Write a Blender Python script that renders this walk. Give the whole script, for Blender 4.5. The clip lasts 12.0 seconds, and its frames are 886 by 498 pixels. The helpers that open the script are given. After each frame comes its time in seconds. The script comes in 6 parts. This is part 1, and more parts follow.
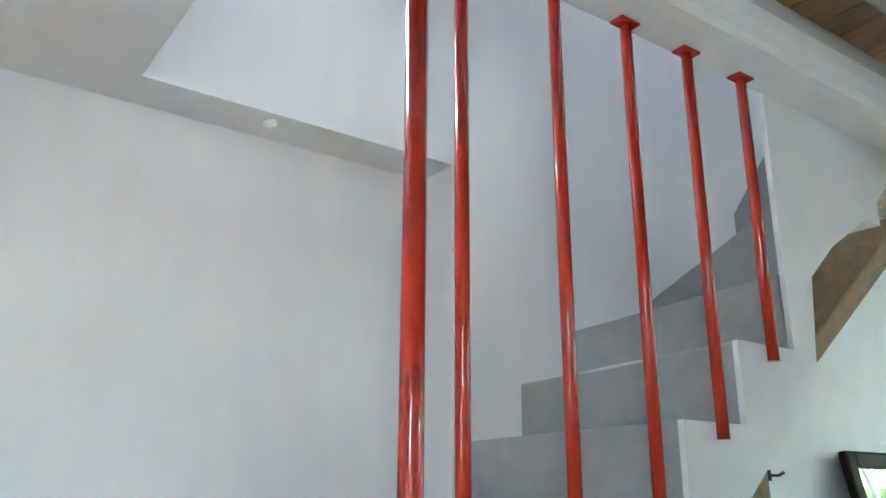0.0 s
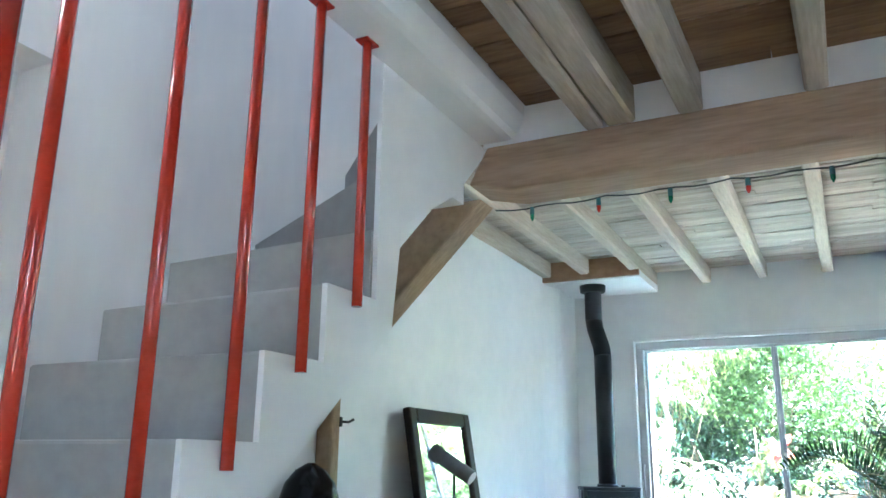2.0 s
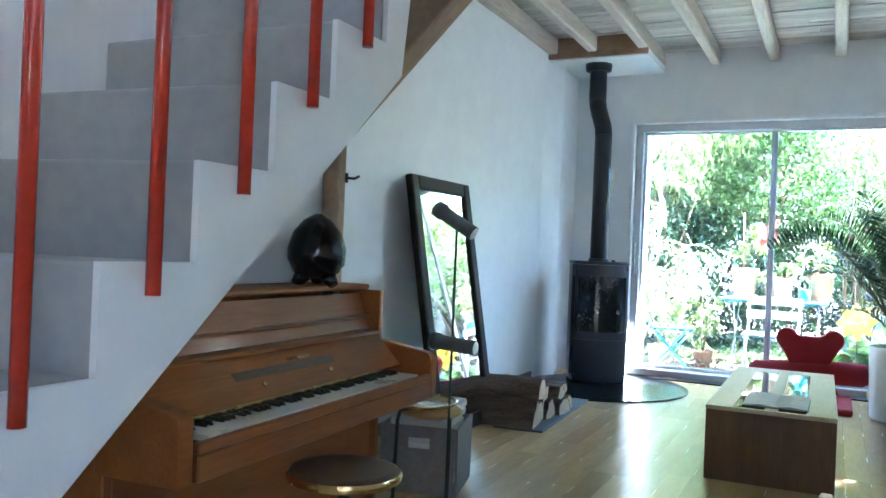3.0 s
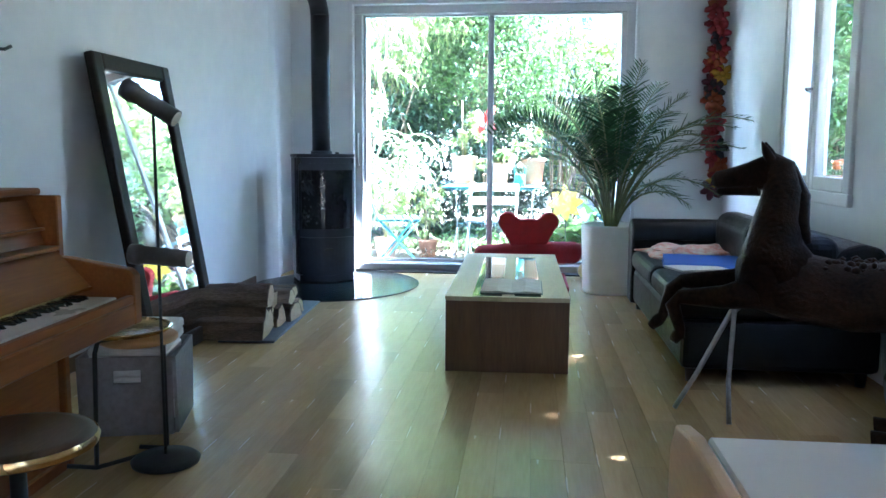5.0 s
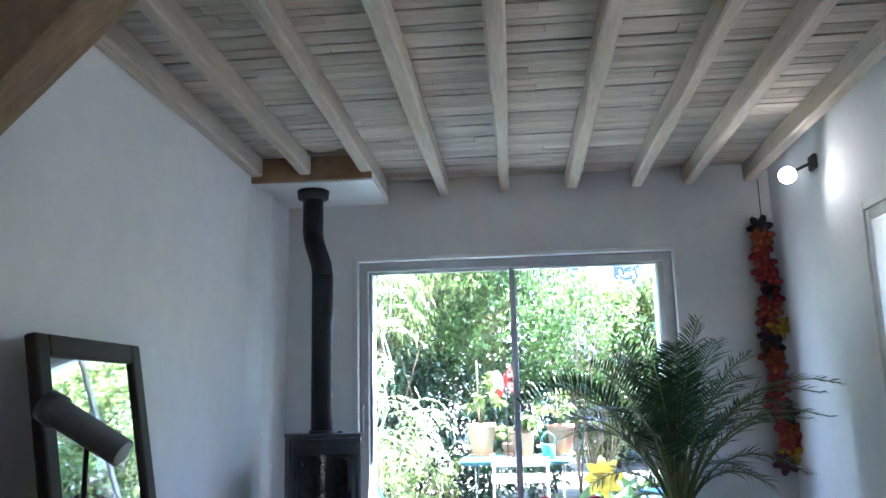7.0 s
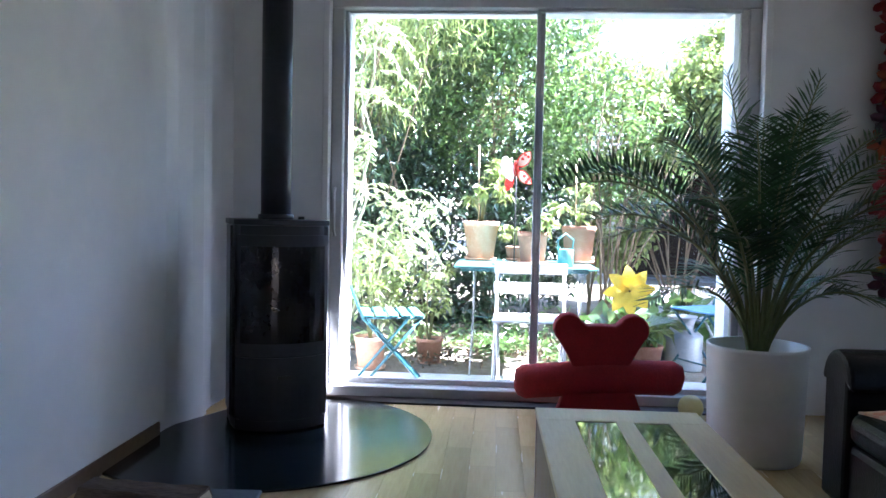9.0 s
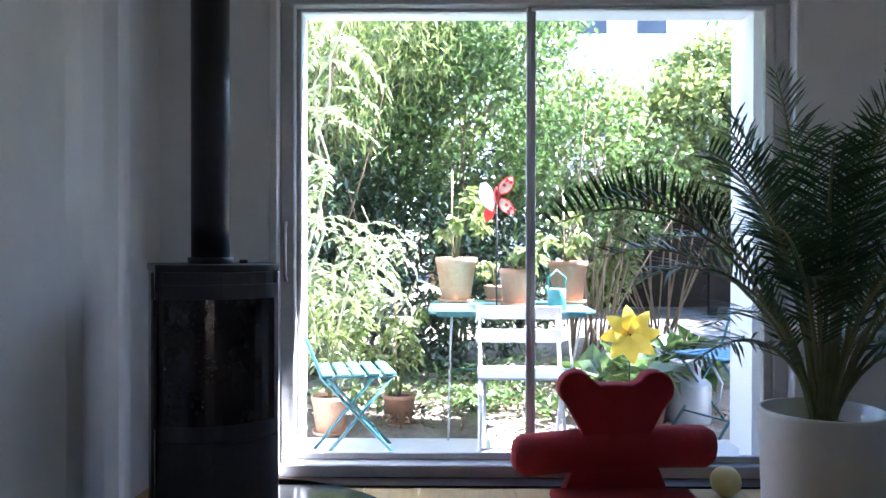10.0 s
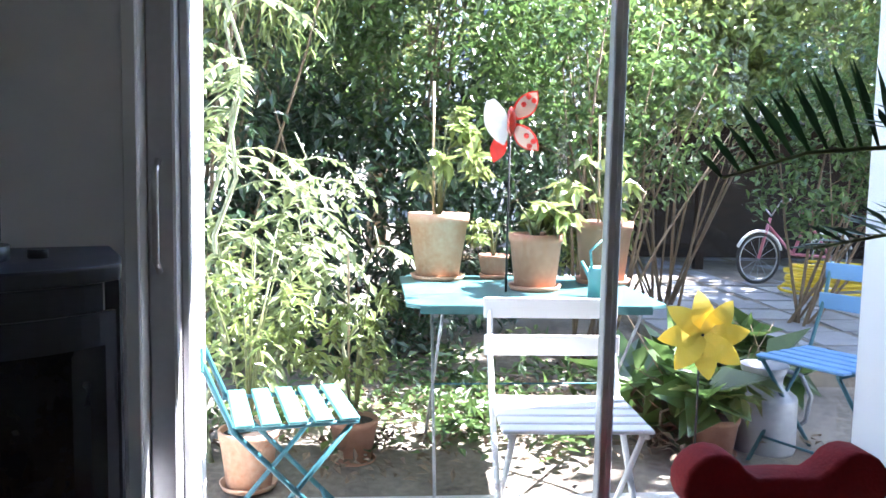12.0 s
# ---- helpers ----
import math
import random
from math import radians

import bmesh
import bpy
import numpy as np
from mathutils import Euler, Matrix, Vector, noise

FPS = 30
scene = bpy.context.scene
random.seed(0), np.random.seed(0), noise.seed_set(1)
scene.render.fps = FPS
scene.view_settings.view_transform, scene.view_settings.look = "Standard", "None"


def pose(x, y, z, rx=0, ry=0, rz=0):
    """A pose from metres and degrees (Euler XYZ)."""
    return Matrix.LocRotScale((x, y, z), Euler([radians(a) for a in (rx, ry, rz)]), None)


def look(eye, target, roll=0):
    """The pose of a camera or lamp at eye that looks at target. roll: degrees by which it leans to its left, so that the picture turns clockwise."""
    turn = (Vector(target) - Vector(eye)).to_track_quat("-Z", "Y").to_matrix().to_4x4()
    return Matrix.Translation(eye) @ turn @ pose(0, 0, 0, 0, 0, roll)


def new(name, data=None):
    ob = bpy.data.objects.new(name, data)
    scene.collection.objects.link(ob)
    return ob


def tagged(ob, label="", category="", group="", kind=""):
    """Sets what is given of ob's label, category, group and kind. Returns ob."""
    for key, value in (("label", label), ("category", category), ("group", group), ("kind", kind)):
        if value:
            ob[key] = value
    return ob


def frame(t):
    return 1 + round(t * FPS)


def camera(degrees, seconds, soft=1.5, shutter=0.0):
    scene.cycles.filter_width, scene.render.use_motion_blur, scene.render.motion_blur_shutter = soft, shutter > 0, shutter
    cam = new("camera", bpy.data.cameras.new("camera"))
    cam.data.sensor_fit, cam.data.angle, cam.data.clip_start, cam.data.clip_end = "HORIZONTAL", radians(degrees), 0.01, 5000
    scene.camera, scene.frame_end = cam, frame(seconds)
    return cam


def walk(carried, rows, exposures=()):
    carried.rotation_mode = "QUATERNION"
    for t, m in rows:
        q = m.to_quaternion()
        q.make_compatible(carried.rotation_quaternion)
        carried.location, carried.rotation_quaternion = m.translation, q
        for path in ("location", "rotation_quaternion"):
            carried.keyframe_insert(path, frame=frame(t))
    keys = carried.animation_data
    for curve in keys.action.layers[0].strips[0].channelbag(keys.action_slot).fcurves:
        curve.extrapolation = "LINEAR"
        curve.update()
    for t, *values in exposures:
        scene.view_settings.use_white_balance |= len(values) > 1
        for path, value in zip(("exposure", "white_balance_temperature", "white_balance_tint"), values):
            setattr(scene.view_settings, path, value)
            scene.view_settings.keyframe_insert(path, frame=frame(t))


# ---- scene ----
cam = camera(57.9, 12.0)
PATH = [
    (0, (-0.03, 0.053, 1.296), (1.074, 1.612, 1.888), 0.2),
    (0.5, (-0.049, 0.037, 1.304), (1.152, 1.457, 2.037), 1.0),
    (1, (-0.031, 0.032, 1.282), (1.343, 1.293, 2.004), 0.4),
    (1.5, (-0.002, 0.039, 1.252), (1.576, 1.075, 1.912), -0.1),
    (2, (0.002, 0.036, 1.213), (1.726, 0.906, 1.733), 0.7),
    (2.5, (-0.012, 0.055, 1.15), (1.774, 0.918, 1.402), 1.5),
    (3, (0.0, 0.074, 1.094), (1.796, 0.955, 1.096), 2.4),
    (3.2, (0.045, 0.097, 1.079), (1.841, 0.971, 0.975), 2.6),
    (4.8, (0.397, 0.188, 1.063), (2.344, 0.566, 0.808), -0.3),
    (5, (0.425, 0.243, 1.055), (2.4, 0.453, 0.819), 0.3),
    (5.5, (0.574, 0.333, 1.053), (2.56, 0.405, 0.831), 0.4),
    (6, (0.819, 0.398, 1.132), (2.805, 0.599, 1.002), -0.9),
    (6.2, (0.922, 0.425, 1.162), (2.904, 0.685, 1.104), -0.5),
    (6.5, (1.066, 0.474, 1.212), (3.039, 0.779, 1.332), 1.2),
    (7, (1.341, 0.58, 1.253), (3.299, 0.752, 1.625), -1.4),
    (7.5, (1.64, 0.648, 1.175), (3.632, 0.759, 1.317), -1.5),
    (7.7, (1.78, 0.666, 1.165), (3.776, 0.786, 1.209), -1.5),
    (9.3, (3.10, 0.845, 1.108), (5.093, 0.985, 1.001), 1.3),
    (9.5, (3.212, 0.862, 1.126), (5.201, 1.044, 1.048), 1.5),
    (10, (3.711, 0.985, 1.14), (5.711, 1.001, 1.121), 0.1),
    (10.5, (4.141, 1.058, 1.135), (6.139, 0.996, 1.076), -0.9),
    (11, (4.53, 1.118, 1.142), (6.527, 1.167, 1.056), 2.9),
    (11.5, (5.034, 1.233, 1.168), (7.03, 1.192, 1.041), 2.0),
    (12, (5.498, 1.233, 1.211), (7.482, 1.06, 1.023), 1.1),
]
EXPOSURES = ((0.0, 5.86, 5180, 3), (1.5, 5.94, 5060, 3), (2.5, 5.78, 4850, 5), (3.2, 5.48, 4780, 7), (5.5, 5.25, 4720, 10), (6.5, 4.9, 4900, 14), (7.7, 4.52, 5150, 18), (9.3, 4.12, 5300, 22), (10.5, 3.72, 5480, 22), (12.0, 3.45, 5650, 21))
walk(cam, [(t, look(eye, target, roll)) for t, eye, target, roll in PATH], EXPOSURES)

# ---------- world, sun and large lights ----------
world = bpy.data.worlds.new("sky")
scene.world = world
world.use_nodes = True
wn = world.node_tree.nodes
sky = wn.new("ShaderNodeTexSky")
sky.sky_type = "NISHITA"
sky.sun_disc = False
SUN_TO = Vector((0.18, -0.65, 0.80)).normalized()
sky.sun_elevation = math.asin(SUN_TO.z)
sky.sun_rotation = math.atan2(SUN_TO.x, SUN_TO.y)
world.node_tree.links.new(sky.outputs[0], wn["Background"].inputs[0])
wn["Background"].inputs[1].default_value = 0.11
sun = new("sun", bpy.data.lights.new("sun", "SUN"))
sun.data.energy, sun.data.angle, sun.data.color = 5.0, radians(0.5), (1.0, 0.95, 0.86)
sun.matrix_world = look(SUN_TO * 30, (0, 0, 0))


def area_lamp(name, eye, target, w, h, power, colour):
    ob = new(name, bpy.data.lights.new(name, "AREA"))
    ob.data.shape, ob.data.size, ob.data.size_y = "RECTANGLE", w, h
    ob.data.energy, ob.data.color = power, colour
    ob.matrix_world = look(eye, target)
    return ob


# added lamps: one hung upstairs stands in for daylight, one fills the entry
area_lamp("upstairs_daylight_fill", (2.15, 0.72, 4.9), (2.05, 1.75, 2.1), 0.7, 0.6, 0.42, (1.0, 0.95, 0.93))
# lamp in an opening added out of view, brightening the entry
area_lamp("entry_fill_light", (-1.4, -1.55, 1.55), (-0.2, 1.2, 1.3), 0.55, 0.85, 0.012, (1.0, 0.97, 0.93))


# ---------- materials ----------
def mat(name, a, b, scale=6.0, rough=0.6, bump=0.1, stretch=(1, 1, 1), metal=0.0, rvar=0.12, coat=0.0, island=False, obj=0.0, trans=0.0, spec=0.5, fine=9.0):
    """Two colours mixed by coarse and fine noise, with gloss variation and relief."""
    m = bpy.data.materials.new(name)
    m.use_nodes = True
    n, l = m.node_tree.nodes, m.node_tree.links
    p = n["Principled BSDF"]
    tc, mp = n.new("ShaderNodeTexCoord"), n.new("ShaderNodeMapping")
    mp.inputs["Scale"].default_value = stretch
    l.new(tc.outputs["Object"], mp.inputs["Vector"])
    n1, n2 = n.new("ShaderNodeTexNoise"), n.new("ShaderNodeTexNoise")
    for k, s in ((n1, scale), (n2, scale * fine)):
        k.inputs["Scale"].default_value, k.inputs["Detail"].default_value = s, 5
        l.new(mp.outputs[0], k.inputs["Vector"])
    mx = n.new("ShaderNodeMath")
    mx.operation = "MULTIPLY_ADD"
    mx.inputs[1].default_value = 0.45
    l.new(n2.outputs[0], mx.inputs[0])
    hf = n.new("ShaderNodeMath")
    hf.operation = "MULTIPLY"
    hf.inputs[1].default_value = 0.6
    l.new(n1.outputs[0], hf.inputs[0])
    l.new(hf.outputs[0], mx.inputs[2])
    rp = n.new("ShaderNodeValToRGB")
    rp.color_ramp.elements[0].position, rp.color_ramp.elements[1].position = 0.33, 0.70
    rp.color_ramp.elements[0].color, rp.color_ramp.elements[1].color = (*a, 1), (*b, 1)
    l.new(mx.outputs[0], rp.inputs[0])
    col = rp.outputs[0]
    if island or obj:
        src = n.new("ShaderNodeNewGeometry").outputs["Random Per Island"] if island else n.new("ShaderNodeObjectInfo").outputs["Random"]
        amount = obj or 0.5
        mr = n.new("ShaderNodeMapRange")
        mr.inputs[3].default_value, mr.inputs[4].default_value = 1 - amount, 1 + amount * 0.6
        l.new(src, mr.inputs[0])
        mul = n.new("ShaderNodeMix")
        mul.data_type, mul.blend_type = "RGBA", "MULTIPLY"
        mul.inputs[0].default_value = 1
        l.new(col, mul.inputs[6])
        l.new(mr.outputs[0], mul.inputs[7])
        col = mul.outputs[2]
    l.new(col, p.inputs["Base Color"])
    rr = n.new("ShaderNodeMapRange")
    rr.inputs[3].default_value, rr.inputs[4].default_value = max(0.03, rough - rvar), min(1, rough + rvar)
    l.new(n1.outputs[0], rr.inputs[0])
    l.new(rr.outputs[0], p.inputs["Roughness"])
    p.inputs["Metallic"].default_value = metal
    p.inputs["Coat Weight"].default_value, p.inputs["Coat Roughness"].default_value = coat, 0.12 if not trans else 0.3
    p.inputs["Specular IOR Level"].default_value = spec
    if bump:
        bp = n.new("ShaderNodeBump")
        bp.inputs["Strength"].default_value, bp.inputs["Distance"].default_value = bump, 0.01
        l.new(mx.outputs[0], bp.inputs["Height"])
        l.new(bp.outputs[0], p.inputs["Normal"])
    if trans:
        tr, mix = n.new("ShaderNodeBsdfTranslucent"), n.new("ShaderNodeMixShader")
        mix.inputs[0].default_value = trans
        l.new(col, tr.inputs[0])
        l.new(p.outputs[0], mix.inputs[1])
        l.new(tr.outputs[0], mix.inputs[2])
        l.new(mix.outputs[0], n["Material Output"].inputs[0])
    return m


def glow(name, colour, strength):
    m = bpy.data.materials.new(name)
    m.use_nodes = True
    p = m.node_tree.nodes["Principled BSDF"]
    p.inputs["Emission Color"].default_value, p.inputs["Emission Strength"].default_value = (*colour, 1), strength
    return m


def clear_glass(name):
    m = bpy.data.materials.new(name)
    m.use_nodes = True
    n, l = m.node_tree.nodes, m.node_tree.links
    t, g, x, f = (n.new("ShaderNode" + k) for k in ("BsdfTransparent", "BsdfGlossy", "MixShader", "LayerWeight"))
    t.inputs[0].default_value = (0.975, 0.985, 0.98, 1)
    g.inputs["Roughness"].default_value = 0.01
    p5, ml = n.new("ShaderNodeMath"), n.new("ShaderNodeMath")
    p5.operation, ml.operation = "POWER", "MULTIPLY_ADD"
    p5.inputs[1].default_value, ml.inputs[1].default_value, ml.inputs[2].default_value = 4.0, 0.8, 0.025
    f.inputs[0].default_value = 0.5
    for a, b in ((f.outputs["Facing"], p5.inputs[0]), (p5.outputs[0], ml.inputs[0]), (ml.outputs[0], x.inputs[0]), (t.outputs[0], x.inputs[1]), (g.outputs[0], x.inputs[2]), (x.outputs[0], n["Material Output"].inputs[0])):
        l.new(a, b)
    return m


M_PLASTER = mat("white plaster", (0.70, 0.71, 0.72), (0.79, 0.79, 0.79), 0.9, 0.75, 0.10)
M_PLASTER2 = mat("white plaster, streaked", (0.68, 0.68, 0.69), (0.76, 0.75, 0.75), 1.6, 0.8, 0.12, (1, 1, 0.25))
M_RENDER = mat("white outdoor render", (0.66, 0.65, 0.62), (0.80, 0.79, 0.76), 1.5, 0.9, 0.3)
M_STEP = mat("grey cement paint", (0.28, 0.28, 0.28), (0.37, 0.365, 0.36), 2.5, 0.7, 0.15, obj=0.20)
M_RED = mat("red gloss paint", (0.36, 0.026, 0.013), (0.47, 0.039, 0.019), 9, 0.22, 0.05, coat=0.5)
M_FLOOR = mat("maple parquet", (0.43, 0.29, 0.135), (0.56, 0.40, 0.20), 2.2, 0.27, 0, (0.35, 4.0, 1), obj=0.20, rvar=0.03)
M_GAP = mat("dark floor joint", (0.16, 0.105, 0.06), (0.25, 0.17, 0.09), 4, 0.8, 0)
M_BOARD = mat("brown old boards", (0.17, 0.09, 0.05), (0.40, 0.26, 0.16), 1.6, 0.8, 0.5, (4.0, 0.5, 1), island=True, obj=0.28)
M_LIME = mat("limewashed boards", (0.34, 0.28, 0.22), (0.62, 0.56, 0.48), 1.6, 0.85, 0.4, (5.0, 0.5, 1), island=True, obj=0.18)
M_JOIST = mat("grey weathered joist", (0.30, 0.25, 0.20), (0.52, 0.46, 0.38), 1.8, 0.8, 0.5, (0.5, 5, 5))
M_JOISTL = mat("limewashed joist", (0.38, 0.32, 0.25), (0.62, 0.54, 0.44), 1.8, 0.8, 0.5, (0.5, 5, 5))
M_BEAM = mat("old oak beam", (0.25, 0.165, 0.10), (0.46, 0.33, 0.22), 1.7, 0.75, 0.6, (5, 0.5, 5))
M_BRACE = mat("old oak brace", (0.25, 0.17, 0.10), (0.48, 0.34, 0.21), 1.7, 0.75, 0.6, (5, 1.5, 1.5))
M_STOVE = mat("dark grey stove steel", (0.024, 0.026, 0.034), (0.036, 0.038, 0.048), 5, 0.42, 0.03, metal=0.3)
M_STOVEGLASS = mat("black stove glass", (0.010, 0.010, 0.012), (0.014, 0.014, 0.017), 5, 0.15, 0, rvar=0.02, spec=0.45)
M_HEARTH = mat("black glass hearth", (0.006, 0.010, 0.013), (0.010, 0.015, 0.018), 3, 0.15, 0, rvar=0.03)
M_FRAME = mat("grey window frame", (0.47, 0.47, 0.48), (0.56, 0.56, 0.565), 5, 0.45, 0.03)
M_ALU = mat("brushed aluminium", (0.42, 0.42, 0.43), (0.55, 0.55, 0.56), 8, 0.35, 0.03, metal=0.8)
M_WOODWHITE = mat("white painted wood", (0.72, 0.72, 0.71), (0.80, 0.80, 0.79), 5, 0.45, 0.05)
M_GLASS = clear_glass("window glass")
M_MIRROR = mat("mirror", (0.86, 0.87, 0.87), (0.9, 0.9, 0.9), 1, 0.02, 0, metal=1.0, rvar=0.0)
M_DARKWOOD = mat("dark walnut frame", (0.010, 0.006, 0.004), (0.030, 0.018, 0.012), 4, 0.5, 0.2, (1, 1, 4), spec=0.2)
M_PIANO = mat("honey walnut veneer", (0.20, 0.062, 0.011), (0.33, 0.115, 0.024), 2.0, 0.42, 0.04, (0.5, 5, 5), coat=0.12, spec=0.35)
M_BRASS = mat("brass", (0.60, 0.42, 0.16), (0.75, 0.55, 0.24), 8, 0.25, 0.03, metal=1.0)
M_IVORY = mat("ivory keys", (0.75, 0.73, 0.66), (0.82, 0.80, 0.74), 12, 0.3, 0)
M_BLACK = mat("black lacquer", (0.008, 0.008, 0.009), (0.014, 0.014, 0.015), 6, 0.18, 0.02)
M_BLACKMAT = mat("black painted metal", (0.012, 0.012, 0.013), (0.025, 0.025, 0.026), 9, 0.45, 0.05)
M_GREYLAMP = mat("grey enamelled metal", (0.09, 0.09, 0.095), (0.15, 0.15, 0.155), 6, 0.35, 0.03, metal=0.4)
M_LEATHER = mat("black leather", (0.004, 0.0045, 0.0055), (0.009, 0.0095, 0.011), 14, 0.36, 0.35, rvar=0.10, spec=0.16)
M_HORSE = mat("dark carved wood", (0.006, 0.0035, 0.0025), (0.036, 0.018, 0.011), 7, 0.5, 0.8, spec=0.10)
M_STEEL = mat("bare steel", (0.22, 0.22, 0.22), (0.36, 0.36, 0.36), 9, 0.4, 0.1, metal=0.9)
M_TABLESIDE = mat("walnut table panel", (0.085, 0.042, 0.020), (0.17, 0.09, 0.042), 2.0, 0.42, 0.1, (5, 5, 0.5))
M_TABLETOP = mat("pale maple top", (0.52, 0.42, 0.26), (0.66, 0.56, 0.38), 2.5, 0.42, 0.05, (0.6, 5, 1))
M_TABLEGLASS = mat("dark table glass", (0.02, 0.025, 0.025), (0.03, 0.035, 0.035), 2, 0.03, 0, rvar=0.01, spec=1.0)
M_FELT = mat("red felt", (0.20, 0.008, 0.010), (0.32, 0.016, 0.018), 10, 0.95, 0.5)
M_WHITEPOT = mat("white glazed pot", (0.66, 0.66, 0.65), (0.76, 0.76, 0.75), 2, 0.35, 0.02)
M_PALM = mat("palm leaf", (0.020, 0.055, 0.018), (0.055, 0.125, 0.040), 6, 0.45, 0.1, trans=0.25, island=True, obj=0.35)
M_PALMSTEM = mat("palm stem", (0.10, 0.13, 0.04), (0.20, 0.20, 0.08), 6, 0.5, 0.2)
M_SOIL = mat("dark potting soil", (0.025, 0.018, 0.012), (0.06, 0.042, 0.03), 30, 0.95, 0.8)
M_BARK = mat("log bark", (0.030, 0.018, 0.012), (0.21, 0.14, 0.09), 9, 0.9, 1.0, (0.5, 2.5, 2.5), obj=0.35)
M_CUT = mat("split log wood", (0.40, 0.29, 0.17), (0.62, 0.49, 0.32), 7, 0.85, 0.4, (1, 1, 4))
M_SLATE = mat("grey slate", (0.05, 0.055, 0.06), (0.10, 0.105, 0.11), 5, 0.6, 0.4)
M_PAPER = mat("paper", (0.55, 0.52, 0.46), (0.72, 0.70, 0.66), 20, 0.8, 0.05, (1, 1, 12))
M_WICKER = mat("pale woven plastic", (0.19, 0.17, 0.16), (0.30, 0.275, 0.255), 40, 0.7, 0.5)
M_BLUE = mat("blue folder", (0.02, 0.09, 0.42), (0.03, 0.12, 0.52), 5, 0.5, 0.05)
M_ORANGE = mat("orange plastic", (0.70, 0.17, 0.03), (0.80, 0.22, 0.04), 5, 0.4, 0.05)
M_PLY = mat("beech plywood", (0.50, 0.27, 0.10), (0.62, 0.37, 0.16), 3, 0.4, 0.05, (1, 1, 5))
M_DESK = mat("white laminate", (0.78, 0.79, 0.80), (0.83, 0.83, 0.83), 3, 0.4, 0.02)
M_TERRA = mat("terracotta", (0.34, 0.16, 0.095), (0.50, 0.28, 0.185), 5, 0.85, 0.2)
M_TERRAOLD = mat("lime-stained terracotta", (0.45, 0.20, 0.10), (0.60, 0.44, 0.31), 6, 0.9, 0.3)
M_TEAL = mat("teal metal paint", (0.07, 0.24, 0.24), (0.13, 0.34, 0.33), 4, 0.45, 0.1)
# darker teal: the dappled shade on the table is put into its colour
M_TABLETEAL = mat("teal table paint darkened for shade", (0.045, 0.13, 0.135), (0.10, 0.22, 0.215), 3, 0.4, 0.1)
M_WINGWHITE = mat("white wing back", (0.80, 0.78, 0.74), (0.85, 0.83, 0.80), 5, 0.5, 0.02, trans=0.2)
M_TEALDARK = mat("dark teal steel", (0.02, 0.09, 0.11), (0.035, 0.13, 0.15), 7, 0.45, 0.1)
M_BLUEPAINT = mat("blue slat paint", (0.10, 0.24, 0.44), (0.16, 0.33, 0.55), 7, 0.5, 0.1)
M_WHITEPAINT = mat("white slat paint", (0.70, 0.70, 0.68), (0.80, 0.80, 0.78), 7, 0.5, 0.1)
M_ZINC = mat("zinc", (0.27, 0.275, 0.28), (0.42, 0.43, 0.44), 5, 0.5, 0.1, metal=0.4)
M_YELLOW = mat("yellow petals", (0.74, 0.58, 0.05), (0.80, 0.66, 0.11), 5, 0.6, 0.03, trans=0.35)
M_PETALRED = mat("red edged wing", (0.70, 0.05, 0.03), (0.78, 0.07, 0.05), 5, 0.5, 0.02, trans=0.25)
M_PETALCREAM = mat("cream wing", (0.78, 0.68, 0.55), (0.82, 0.74, 0.62), 5, 0.5, 0.02, trans=0.35)
M_HOSE = mat("yellow hose", (0.72, 0.50, 0.02), (0.80, 0.60, 0.04), 8, 0.4, 0.05)
M_GROUND = mat("dry garden soil", (0.075, 0.058, 0.043), (0.30, 0.26, 0.20), 3.2, 0.95, 0.7)
M_TERRACE = mat("pale concrete", (0.50, 0.49, 0.46), (0.64, 0.63, 0.60), 3, 0.85, 0.2, obj=0.08)
M_PAVE = mat("grey crazy paving", (0.24, 0.24, 0.25), (0.38, 0.38, 0.38), 3, 0.85, 0.3, obj=0.15)
M_LEAF = mat("hedge leaves", (0.060, 0.130, 0.032), (0.17, 0.255, 0.075), 3, 0.36, 0, trans=0.36, spec=0.8, coat=0.2, island=True, obj=0.6)
M_LEAFLIGHT = mat("bright leaves", (0.19, 0.265, 0.070), (0.40, 0.455, 0.16), 3, 0.36, 0, trans=0.40, spec=0.8, coat=0.2, island=True, obj=0.55)
M_LEAFDARK = mat("dark leaves", (0.022, 0.060, 0.026), (0.05, 0.10, 0.04), 3, 0.36, 0, trans=0.25, spec=0.8, coat=0.4, island=True, obj=0.5)
M_LEAFPALE = mat("pale climber leaves", (0.13, 0.19, 0.07), (0.36, 0.42, 0.19), 3, 0.34, 0, trans=0.36, spec=0.9, coat=0.3, island=True, obj=0.45)
M_PALESTEM = mat("pale green stems", (0.20, 0.23, 0.12), (0.42, 0.44, 0.28), 9, 0.7, 0.2)
M_TWIG = mat("brown twigs", (0.12, 0.08, 0.05), (0.26, 0.20, 0.13), 9, 0.9, 0.3)
M_ROOF = mat("clay roof tiles", (0.30, 0.14, 0.09), (0.45, 0.24, 0.16), 2, 0.9, 0.4)
M_DARKPANE = mat("dark far window", (0.03, 0.035, 0.04), (0.06, 0.07, 0.08), 2, 0.15, 0)
M_RUBBER = mat("black rubber", (0.015, 0.015, 0.015), (0.03, 0.03, 0.03), 9, 0.7, 0.1)
M_PINK = mat("pink bicycle paint", (0.42, 0.13, 0.18), (0.52, 0.19, 0.24), 9, 0.35, 0.02)
M_BALL = mat("pale yellow rubber", (0.70, 0.58, 0.22), (0.78, 0.67, 0.32), 5, 0.5, 0.03)
